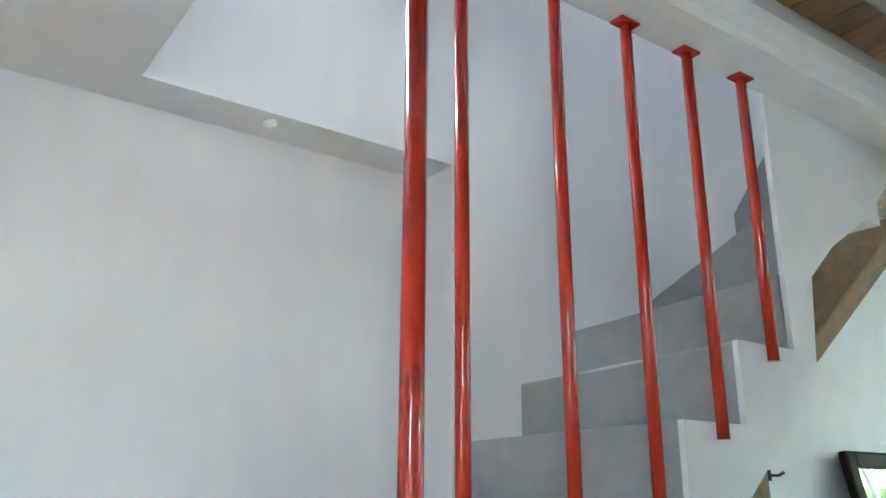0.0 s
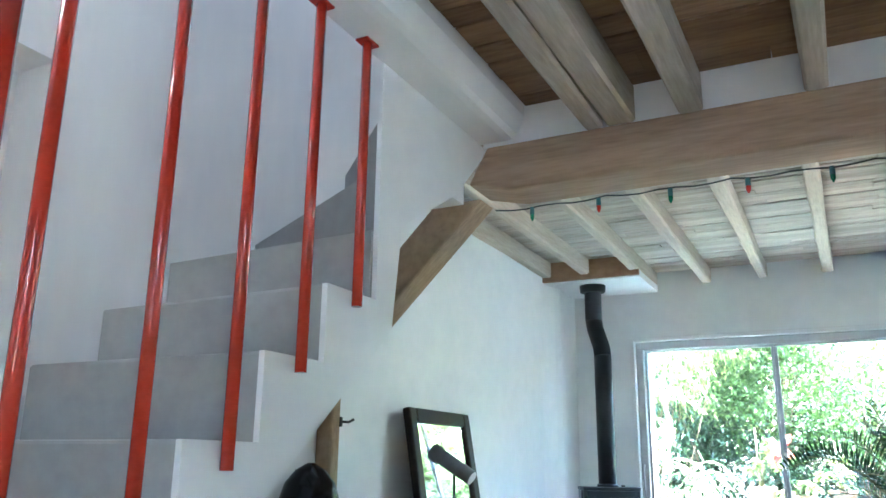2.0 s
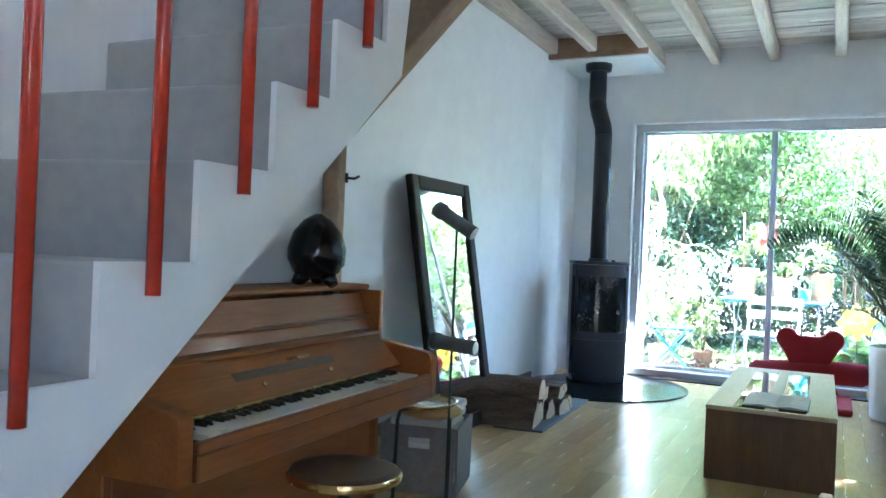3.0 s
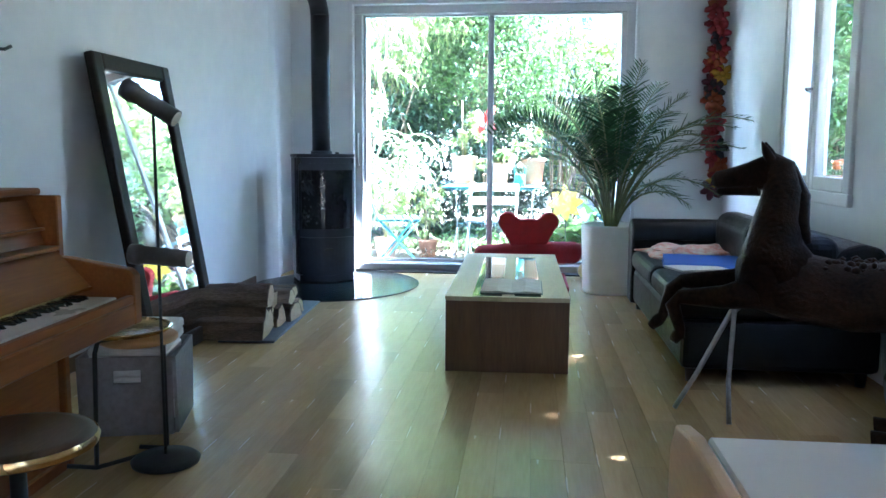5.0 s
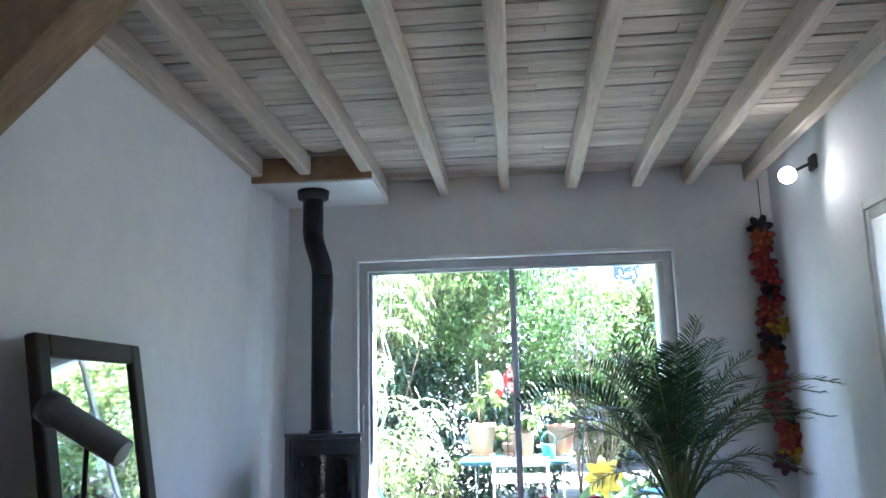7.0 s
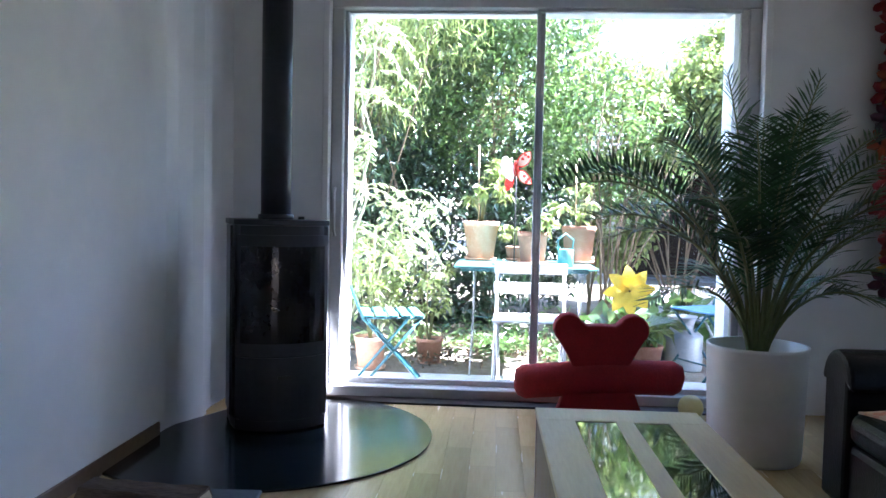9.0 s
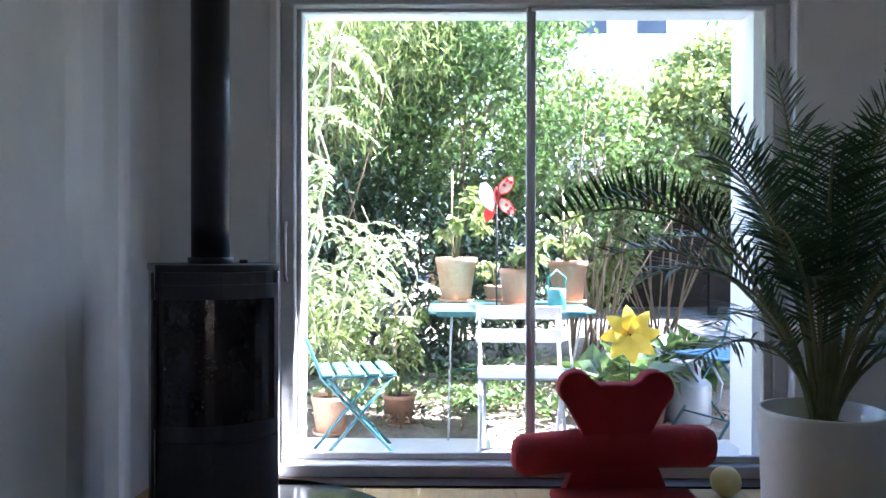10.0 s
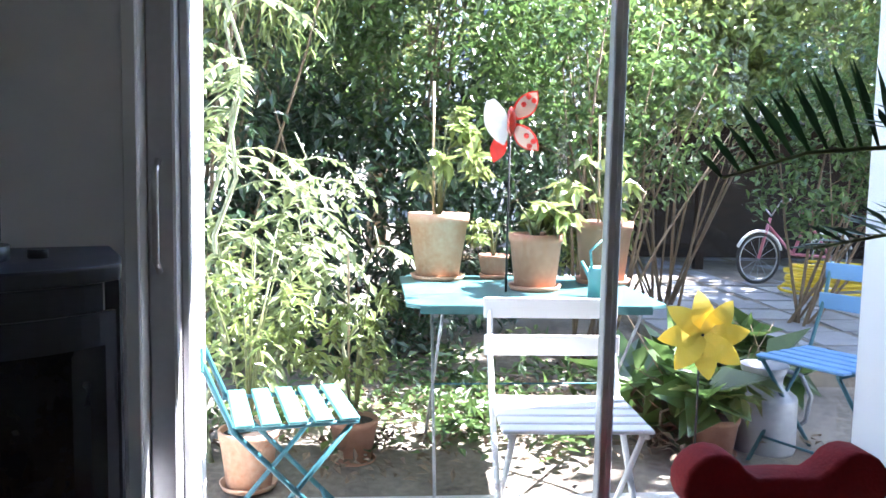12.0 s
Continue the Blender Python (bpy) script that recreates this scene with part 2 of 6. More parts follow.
M_STOOLWOOD = mat("worn brown stool wood", (0.075, 0.042, 0.022), (0.15, 0.088, 0.048), 3, 0.35, 0.1, (1, 6, 1))
M_SPOT = glow("lit spotlight lens", (1.0, 0.86, 0.64), 6)
M_BULB = glow("lit wall lamp glass", (1.0, 0.95, 0.88), 9)


# ---------- mesh helpers ----------
def box(x0, x1, y0, y1, z0, z1, bev=0.0, bm=None, seg=1):
    bm = bm or bmesh.new()
    vs = bmesh.ops.create_cube(bm, size=1, matrix=Matrix.LocRotScale(((x0 + x1) / 2, (y0 + y1) / 2, (z0 + z1) / 2), None, (abs(x1 - x0), abs(y1 - y0), abs(z1 - z0))))["verts"]
    if bev:
        bmesh.ops.bevel(bm, geom=list({e for v in vs for e in v.link_edges}), offset=bev, segments=seg, affect="EDGES", profile=0.5)
    return bm


def prism(poly, axis, a, b, bm=None, bev=0.0):
    """A polygon of (u, v) pairs drawn out along an axis from a to b."""
    bm = bm or bmesh.new()
    put = {"x": lambda u, v, w: (w, u, v), "y": lambda u, v, w: (u, w, v), "z": lambda u, v, w: (u, v, w)}[axis]
    lo, hi = [bm.verts.new(put(u, v, a)) for u, v in poly], [bm.verts.new(put(u, v, b)) for u, v in poly]
    n, fs = len(poly), []
    fs.append(bm.faces.new(lo[::-1]))
    fs.append(bm.faces.new(hi))
    for i in range(n):
        fs.append(bm.faces.new((lo[i], lo[(i + 1) % n], hi[(i + 1) % n], hi[i])))
    bmesh.ops.recalc_face_normals(bm, faces=fs)
    if bev:
        bmesh.ops.bevel(bm, geom=list({e for f in fs for e in f.edges}), offset=bev, segments=2, affect="EDGES", profile=0.5)
    return bm


def tube(points, radii, seg=10, bm=None, cap=True):
    """A round bar along points; radii: one number or one for each point."""
    bm = bm or bmesh.new()
    pts = [Vector(p) for p in points]
    rr = [radii] * len(pts) if isinstance(radii, (int, float)) else list(radii)
    rings, side = [], None
    for i, p in enumerate(pts):
        d = (pts[min(i + 1, len(pts) - 1)] - pts[max(i - 1, 0)]).normalized()
        side = side or (Vector((0, 0, 1)) if abs(d.z) < 0.9 else Vector((1, 0, 0)))
        u = d.cross(side).normalized()
        v = u.cross(d).normalized()
        side = v
        rings.append([bm.verts.new(p + rr[i] * (math.cos(2 * math.pi * k / seg) * u + math.sin(2 * math.pi * k / seg) * v)) for k in range(seg)])
    for a, b in zip(rings, rings[1:]):
        for k in range(seg):
            bm.faces.new((a[k], a[(k + 1) % seg], b[(k + 1) % seg], b[k])).smooth = True
    if cap:
        bm.faces.new(rings[0][::-1])
        bm.faces.new(rings[-1])
    return bm


def lathe(profile, centre=(0, 0, 0), seg=28, bm=None):
    """Turns (radius, height) pairs round the upright axis."""
    bm = bm or bmesh.new()
    c, rings = Vector(centre), []
    for r, z in profile:
        if r < 1e-5:
            rings.append([bm.verts.new(c + Vector((0, 0, z)))])
        else:
            rings.append([bm.verts.new(c + Vector((r * math.cos(2 * math.pi * k / seg), r * math.sin(2 * math.pi * k / seg), z))) for k in range(seg)])
    for a, b in zip(rings, rings[1:]):
        for k in range(seg):
            f = [a[k % len(a)], a[(k + 1) % len(a)], b[(k + 1) % len(b)], b[k % len(b)]]
            f = list(dict.fromkeys(f))
            if len(f) > 2:
                bm.faces.new(f).smooth = True
    return bm


def blob(centre, size, rot=None, bm=None, sub=3):
    bm = bm or bmesh.new()
    m = Matrix.LocRotScale(centre, Euler(rot) if rot else None, size)
    for f in {f for v in bmesh.ops.create_icosphere(bm, subdivisions=sub, radius=1, matrix=m)["verts"] for f in v.link_faces}:
        f.smooth = True
    return bm


def mesh_of(name, bm, material):
    me = bpy.data.meshes.new(name)
    bm.to_mesh(me)
    bm.free()
    me.materials.append(material)
    return me


def part(name, bm, material, parent, label=""):
    ob = new(name, mesh_of(name, bm, material))
    ob.parent = parent
    return tagged(ob, label)


def thing(name, label, category, m=None, group="", kind=""):
    ob = new(name)
    ob.empty_display_size = 0.1
    ob.matrix_basis = m or Matrix()
    return tagged(ob, label, category, group, kind)


def solid(name, bm, material, label, category, kind="", m=None, group=""):
    ob = new(name, mesh_of(name, bm, material))
    if m:
        ob.matrix_basis = m
    return tagged(ob, label, category, group, kind)


def structure(name, bm, material, label, category):
    return solid(name, bm, material, label, category, "structure")


rnd = random.Random(7)


# ---------- large structure ----------
YL, YS, YU, YR, XW = 2.42, 2.03, 1.87, -1.40, 7.50   # lounge wall, stair wall, stair lining, window-side wall, garden wall
ZB1, ZB2 = 2.575, 2.99                                # undersides of the two board ceilings
OPEN = (-0.64, 1.80, 0.0, 2.345)                      # garden door opening: y, y, z, z

structure("wall_left", box(2.98, XW, YL, YL + 0.3, 0, 3.2), M_PLASTER, "long white plastered wall of the lounge", "wall")
structure("wall_return", box(2.86, 2.98, YS, YL + 0.3, 0, 3.2), M_PLASTER, "short white wall return beside the wooden post", "wall")
structure("wall_stair", box(-1.9, 2.86, YS, YS + 0.3, 0, 5.0), M_PLASTER2, "white plastered wall behind the stairs", "wall")
for name, q in (("wall_stair_lining_1", (0.37, 1.29, YU, YS - 0.002, 2.26, 5.0)), ("wall_stair_lining_2", (1.29, 2.06, YU, YS - 0.002, 1.0, 5.0)), ("wall_stair_lining_3", (2.06, 2.48, YU, YS - 0.002, 1.62, 5.0))):
    structure(name, box(*q), M_PLASTER2, "thicker white wall face above the stair niche", "wall")
structure("wall_stair_end", box(2.48, 2.60, 1.262, YU, 2.16, 5.0), M_PLASTER, "white end wall where the stairs turn", "wall")
for name, q in (("wall_garden_north", (XW, XW + 0.28, OPEN[1], YL + 0.3, -0.2, 3.3)), ("wall_garden_south", (XW, XW + 0.28, YR - 0.3, OPEN[0], -0.2, 3.3)),
                ("wall_garden_lintel", (XW, XW + 0.28, OPEN[0], OPEN[1], OPEN[3], 3.3)), ("wall_garden_footing", (XW, XW + 0.28, OPEN[0], OPEN[1], -0.2, -0.004)),
                ("wall_outer_north", (XW + 0.28, 7.95, OPEN[1] - 0.06, YL + 0.9, -0.2, 6.0)), ("wall_outer_south", (XW + 0.28, 7.95, YR - 0.3, OPEN[0] + 0.09, -0.2, 6.0)),
                ("wall_outer_lintel", (XW + 0.28, 7.95, OPEN[0] + 0.09, OPEN[1] - 0.06, OPEN[3] - 0.04, 6.0))):
    structure(name, box(*q), M_PLASTER, "white plastered wall around the garden door", "wall")
structure("wall_outer_stub", box(7.952, 8.47, -0.90, -0.68, -0.2, 3.0, 0.006), M_PLASTER, "white garden wall running out beside the terrace", "wall")
WIN = ((4.72, 5.95), (3.05, 4.23))
ZW0, ZW1 = 0.82, 2.29
bm = box(-1.9, -1.7, YR - 0.3, YR, 0, 3.3)
box(-1.1, WIN[1][0], YR - 0.3, YR, 0, 3.3, bm=bm)
# unseen opening added for the entry fill lamp
box(-1.7, -1.1, YR - 0.3, YR, 0, 1.1, bm=bm)
box(-1.7, -1.1, YR - 0.3, YR, 2.0, 3.3, bm=bm)
box(WIN[1][1], WIN[0][0], YR - 0.3, YR, 0, 3.3, bm=bm)
box(WIN[0][1], XW, YR - 0.3, YR, 0, 3.3, bm=bm)
for a, b in WIN:
    box(a, b, YR - 0.3, YR, 0, ZW0, bm=bm)
    box(a, b, YR - 0.3, YR, ZW1, 3.3, bm=bm)
structure("wall_right", bm, M_PLASTER, "white wall with two casement windows", "wall")
structure("wall_rear", box(-2.0, -1.9, YR - 0.3, YS + 0.3, 0, 5.0), M_PLASTER, "plain white wall at the rear of the house", "wall")
structure("wall_upper_right", box(-1.9, 2.95, YR - 0.3, YR, 3.3, 5.0), M_PLASTER, "plain white upstairs wall", "wall")
structure("wall_upper_front", box(2.95, 3.05, YR - 0.3, YL + 0.3, 3.2, 5.0), M_PLASTER, "plain white upstairs wall", "wall")
structure("ceiling_upper", box(-2.0, 3.05, YR - 0.3, YS + 0.3, 5.0, 5.1), M_PLASTER, "plain white upstairs ceiling", "ceiling")
structure("ceiling_entry", box(-1.9, 0.37, 1.25, YS - 0.002, 2.26, 2.60), M_PLASTER2, "low white ceiling beside the stairwell", "ceiling")
bm = prism([(1.25, 2.442), (1.25, 2.66), (1.055, 2.66), (1.055, 2.60), (1.060, 2.53), (1.072, 2.495), (1.09, 2.46), (1.11, 2.446), (1.14, 2.442)], "x", -1.9, 2.72)
structure("trim_stairwell_edge", bm, M_PLASTER, "rounded white plaster edge of the stairwell", "ceiling trim")

# floors and ceilings of boards
structure("floor", box(-1.9, XW, YR, YL, -0.12, -0.012), M_GAP, "subfloor seen in the dark parquet joints", "floor")


def board_ceiling(name, x0, x1, y0, y1, z, pitch, material, label):
    bm, x = bmesh.new(), x0
    r = random.Random(3)
    while x < x1 - 0.02:
        w = pitch * r.uniform(0.75, 1.25)
        cuts = sorted([y0, y1] + [r.uniform(y0 + 0.3, y1 - 0.3) for _ in range(2)])
        for a, b in zip(cuts, cuts[1:]):
            dz, tilt = r.uniform(-0.004, 0.004), r.uniform(-0.004, 0.004)
            xb = min(x + w - r.uniform(0.003, 0.011), x1)
            prism([(x, z + dz), (xb, z + dz + tilt), (xb, z + 0.04), (x, z + 0.04)], "y", a + 0.001, b - 0.002, bm=bm)
        x += w
    box(x0, x1, y0, y1, z + 0.045, z + 0.12, bm=bm)
    return structure(name, bm, material, label, "ceiling")


board_ceiling("ceiling_entry_boards", -1.9, 2.72, YR, 1.055, ZB1, 0.13, M_BOARD, "rough brown boards between grey joists")
board_ceiling("ceiling_lounge_boards", 2.95, XW, YR, YL, ZB2, 0.085, M_LIME, "narrow limewashed boards over the lounge")


def joist(x0, x1, y, z0, z1, w, material, label, group):
    """A slightly uneven squared timber along x."""
    bm, r, n = bmesh.new(), rnd, 9
    rings = []
    for i in range(n):
        x = x0 + (x1 - x0) * i / (n - 1)
        dy, dw, dz = r.uniform(-0.006, 0.006), r.uniform(-0.005, 0.005), r.uniform(-0.006, 0.004)
        a, b, lo = y - w / 2 + dy - dw, y + w / 2 + dy + dw, z0 + dz
        rings.append([bm.verts.new((x, u, v)) for u, v in ((a, z1), (a, lo + 0.012), (a + 0.012, lo), (b - 0.012, lo), (b, lo + 0.012), (b, z1))])
    for p, q in zip(rings, rings[1:]):
        for k in range(6):
            bm.faces.new((p[k], p[(k + 1) % 6], q[(k + 1) % 6], q[k]))
    bm.faces.new(rings[0])
    bm.faces.new(rings[-1][::-1])
    bmesh.ops.recalc_face_normals(bm, faces=bm.faces)
    return solid("ceiling_joist", bm, material, label, "joist", "structure", group=group)


for y in (0.79, 0.69, 0.44, 0.03, -0.38, -0.79, -1.2):
    joist(-1.9, 2.73, y, 2.43, ZB1 - 0.002, 0.075 if y > 0.75 else 0.11 if y > 0.6 else 0.085, M_JOIST, "grey weathered joist under brown boards", "entry joists")
for i, y in enumerate((2.375, 2.03, 1.59, 1.11, 0.62, 0.10, -0.40, -0.80, -1.25)):
    joist(2.95, 6.73 if y > 1.7 else XW - 0.002, y, 2.86, ZB2 - 0.003, 0.088, M_JOISTL, "limewashed joist under narrow boards", "lounge joists")
structure("wall_over_beam", box(2.735, 2.92, YR, 1.24, 2.432, 3.3), M_PLASTER, "white infill between joists above the oak beam", "wall")
structure("soffit_stove", box(6.77, XW - 0.002, 1.55, YL - 0.002, 2.805, 2.985), M_PLASTER, "white box soffit around the stove pipe", "soffit")
structure("soffit_header", box(6.73, 6.768, 1.55, YL - 0.002, 2.815, 2.987), M_BOARD, "brown board closing the stove soffit", "soffit")
# wall bulge beside the stove
bm = bmesh.new()
pts = [(6.62, YL + 0.01), (6.80, 2.405), (6.92, 2.375), (6.99, 2.345), (7.04, 2.345), (7.10, 2.37), (7.2, 2.38), (7.35, 2.375), (XW + 0.01, 2.36), (XW + 0.01, YL + 0.01)]
prism(pts, "z", 0, 2.80, bm=bm)
structure("wall_bulge", bm, M_PLASTER, "soft plaster bulge in the wall corner", "wall")


# oak beam, brace, post
def timber(name, prof, axis, a, b, material, label):
    return solid(name, prism(prof, axis, a, b, bev=0.012), material, label, "beam", "structure")


timber("oak_beam", [(YR, 2.255), (1.12, 2.238), (1.30, 2.28), (1.22, 2.43), (YR, 2.44)], "x", 2.72, 2.93, M_BEAM, "old brown oak beam with knots crossing the ceiling")
timber("oak_brace", [(1.26, 2.235), (1.47, 2.235), (2.0, 1.705), (2.0, 1.50), (1.97, 1.53), (1.28, 2.215)], "x", 2.76, 2.90, M_BRACE, "slanting oak knee brace under the beam")
timber("oak_post", [(2.80, 1.945), (2.86, 1.945), (2.86, 2.028), (2.80, 2.028)], "z", 0, 1.75, M_BRACE, "pale oak post let into the wall corner")
hook = thing("coat_hook", "small black iron hook on the oak post", "hook", pose(2.85, 1.938, 1.38))
part("plate", box(-0.006, 0.006, -0.004, 0.004, -0.02, 0.02), M_BLACKMAT, hook)
part("peg", tube([(0, 0, 0), (0.03, -0.02, 0.0), (0.05, -0.03, 0.012)], 0.006, 6), M_BLACKMAT, hook)

# stairs
GO, RISE = 0.237, 0.2095
SKEW = (0, -0.03, -0.06, -0.09, -0.11, -0.13, -0.143, -0.18, -0.19)   # slant of each nosing towards the wall
DROP = (0, 0, 0, 0, 0, -0.005, -0.022, -0.056)                       # how far each old tread sags towards the wall
X0, Z0 = 1.009 - 4 * GO, RISE


def soffit(x):
    return 0.586 + 0.862 * (x - 0.881)


stairs = thing("stairs", "white plastered stairs with grey painted steps", "stairs", kind="structure")
poly = [(X0, 0)]
for k in range(8):
    poly += [(X0 + k * GO, Z0 + k * RISE), (X0 + (k + 1) * GO, Z0 + k * RISE)]
poly[-1] = (1.968, Z0 + 7 * RISE)
poly += [(1.968, 2.441), (2.79, 2.441), (2.50, 2.165), (2.11, 1.94), (2.062, 1.60)]
poly += [(0.25, soffit(0.25)), (0.19, 0)]
part("stringer_wall", prism(poly, "y", 1.245, 1.262), M_PLASTER, stairs, "white side wall cut in steps")
body = [(X0 + 0.02, 0)]
for k in range(8):
    body += [(X0 + 0.02 + k * GO, Z0 + k * RISE - 0.02), (X0 + 0.02 + (k + 1) * GO, Z0 + k * RISE - 0.02)]
body += [(2.05, 1.72), (2.06, soffit(2.06)), (0.25, soffit(0.25)), (0.19, 0)]
part("flight_soffit", prism(body, "y", 1.262, YU - 0.002), M_PLASTER, stairs, "white plastered flight body")
for k in range(8):
    xa, xb, z = X0 + k * GO, X0 + (k + 1) * GO, Z0 + k * RISE
    xb = 1.968 if k == 7 else xb
    s, s2 = SKEW[k], SKEW[k + 1]
    quad = [(xa + 0.004, 1.262), (xb + 0.03, 1.262), (xb + s2 + 0.03, YU - 0.003), (xa + s, YU - 0.003)]
    nose = [quad[0], (xa + 0.075, 1.262), (xa + s + 0.075, YU - 0.003), quad[3]]
    bm = prism(quad, "z", max(0.0, z - 0.02), z)
    bmesh.ops.bevel(bm, geom=[e for e in bm.edges if min(v.co.z for v in e.verts) > z - 1e-4], offset=0.009, segments=2, affect="EDGES", profile=0.5)
    prism(nose, "z", max(0.0, z - 0.222), max(0.001, z - 0.02), bm=bm)
    for v in bm.verts:
        if v.co.y > 1.6 and v.co.z > z - 0.05:
            v.co.z += DROP[k]
    part("step", bm, M_STEP, stairs, "grey painted step")
for z, quad in ((1.887, [(1.955, 1.262), (2.0, 1.262), (2.32, YU - 0.003), (1.765, YU - 0.003)]),
                (2.097, [(1.985, 1.264), (2.04, 1.264), (2.47, 1.80), (2.47, YU - 0.004), (2.15, YU - 0.004)]),
                (2.306, [(2.02, 1.266), (2.12, 1.266), (2.478, 1.45), (2.478, 1.72)]),
                (2.515, [(2.06, 1.268), (2.478, 1.268), (2.478, 1.45)])):
    bm = prism(quad, "z", z - 0.215, z)
    for v in bm.verts:
        if v.co.y > YU - 0.05 and v.co.z > z - 0.05:
            v.co.z -= 0.085 if z < 2 else 0.14
    part("winder_step", bm, M_STEP, stairs, "grey painted winding step")
wind = [(2.062, 1.60), (2.11, 1.94), (2.50, 2.165), (2.79, 2.441), (2.70, 2.441), (2.46, 2.22), (2.09, 1.99), (2.04, 1.70)]
part("winder_soffit", prism(wind, "y", 1.263, 1.36), M_PLASTER, stairs, "white plastered underside of the turn")
for x, z in ((1.835, 1.63), (1.597, 1.425), (1.36, 1.195), (1.115, 0.985), (0.845, 0.785)):
    bar = thing("stair_bar", "red gloss painted steel bar from step to ceiling", "stair rail", pose(x, 1.225, 0), "stair bars")
    part("rod", tube([(0, 0, z), (0, 0, 2.436)], 0.0148, 14), M_RED, bar)
    part("flange", box(-0.034, 0.034, -0.022, 0.022, 2.434, 2.442, 0.002), M_RED, bar)
for x, z, r in ((0.728, 0.40, 0.0225),):
    bar = thing("stair_bar", "thick red gloss painted steel post beside the stairs", "stair rail", pose(x, 1.215, 0), "stair bars")
    part("rod", tube([(0, 0, z), (0, 0, 2.436)], r, 14), M_RED, bar)
    part("flange", box(-0.04, 0.04, -0.03, 0.03, 2.434, 2.442, 0.002), M_RED, bar)
lamp = thing("wall_lamp", "lit round white lamp high on the stairwell wall", "lamp", pose(0.665, YU, 2.775))
part("rim", tube([(0, 0, 0), (0, -0.03, 0)], 0.044, 20), M_WOODWHITE, lamp)
part("glass", blob((0, -0.03, 0), (0.038, 0.012, 0.038), sub=2), M_BULB, lamp)
solid("door_catch", tube([(0, 0, 0), (0, -0.012, -0.002), (0.004, -0.03, -0.01)], (0.016, 0.014, 0.010), 8), M_WOODWHITE, "small white catch under the niche edge", "catch", m=pose(0.72, 1.93, 2.258))
jamb = thing("door_1", "brown wooden door frame beside the entry niche", "door frame", pose(-0.03, 1.95, 0), kind="structure")
part("jamb", box(-0.04, 0.04, -0.03, 0.075, 0, 2.258, 0.006), M_BEAM, jamb)
part("latch", box(0.036, 0.06, -0.02, 0.01, 2.03, 2.09, 0.004), M_BLACKMAT, jamb)

# garden door
door = thing("door_2", "sliding glazed garden door in a grey frame", "glass door", pose(7.56, 0, 0), kind="structure")
Y0, Y1, ZT = OPEN[0], OPEN[1], OPEN[3]
for n, b in (("frame_jamb", (0, 0.10, Y1 - 0.07, Y1, 0.07, ZT - 0.07)), ("frame_jamb", (0, 0.10, Y0, Y0 + 0.07, 0.07, ZT - 0.07)),
             ("frame_head", (0, 0.10, Y0, Y1, ZT - 0.07, ZT)), ("frame_sill", (-0.03, 0.12, Y0, Y1, 0.0, 0.07))):
    part(n, box(*b, 0.006), M_FRAME, door)
for name, ya, yb, dx in (("sash", 0.565, Y1 - 0.07, 0.055), ("sash", Y0 + 0.07, 0.615, 0.012)):
    sash = part(name, box(dx, dx + 0.035, ya, ya + 0.042, 0.075, ZT - 0.075, 0.004), M_ALU, door, "narrow aluminium sash")
    part("sash_stile", box(dx, dx + 0.035, yb - 0.022, yb, 0.075, ZT - 0.075, 0.004), M_FRAME, sash)
    part("sash_rail", box(dx, dx + 0.035, ya + 0.042, yb - 0.022, 0.075, 0.105, 0.004), M_FRAME, sash)
    part("sash_rail", box(dx, dx + 0.035, ya + 0.042, yb - 0.022, ZT - 0.09, ZT - 0.075, 0.003), M_FRAME, sash)
    pane = part("pane", box(dx + 0.014, dx + 0.020, ya + 0.042, yb - 0.022, 0.105, ZT - 0.09), M_GLASS, sash)
    pane.visible_shadow = False
part("pull_handle", tube([(0, Y1 - 0.03, 0.95), (-0.035, Y1 - 0.03, 0.98), (-0.035, Y1 - 0.03, 1.20), (0, Y1 - 0.03, 1.23)], 0.009, 8), M_ALU, door, "curved aluminium pull handle")
bm = box(7.486, XW - 0.001, Y1, Y1 + 0.035, 0.0, ZT + 0.035, 0.003)
box(7.486, XW - 0.001, Y0 - 0.035, Y0, 0.0, ZT + 0.035, 0.003, bm=bm)
box(7.486, XW - 0.001, Y0, Y1, ZT, ZT + 0.035, 0.003, bm=bm)
structure("trim_door", bm, M_PLASTER, "thin painted casing round the garden door", "trim")
structure("threshold", box(7.40, 7.535, Y0, Y1, 0.001, 0.012, 0.003), M_DARKWOOD, "dark wooden threshold strip", "threshold")
bm = box(2.99, 6.6, YL - 0.014, YL - 0.001, 0.0, 0.075, 0.004)
structure("baseboard", bm, M_STOOLWOOD, "low brown wooden baseboard along the lounge wall", "baseboard")

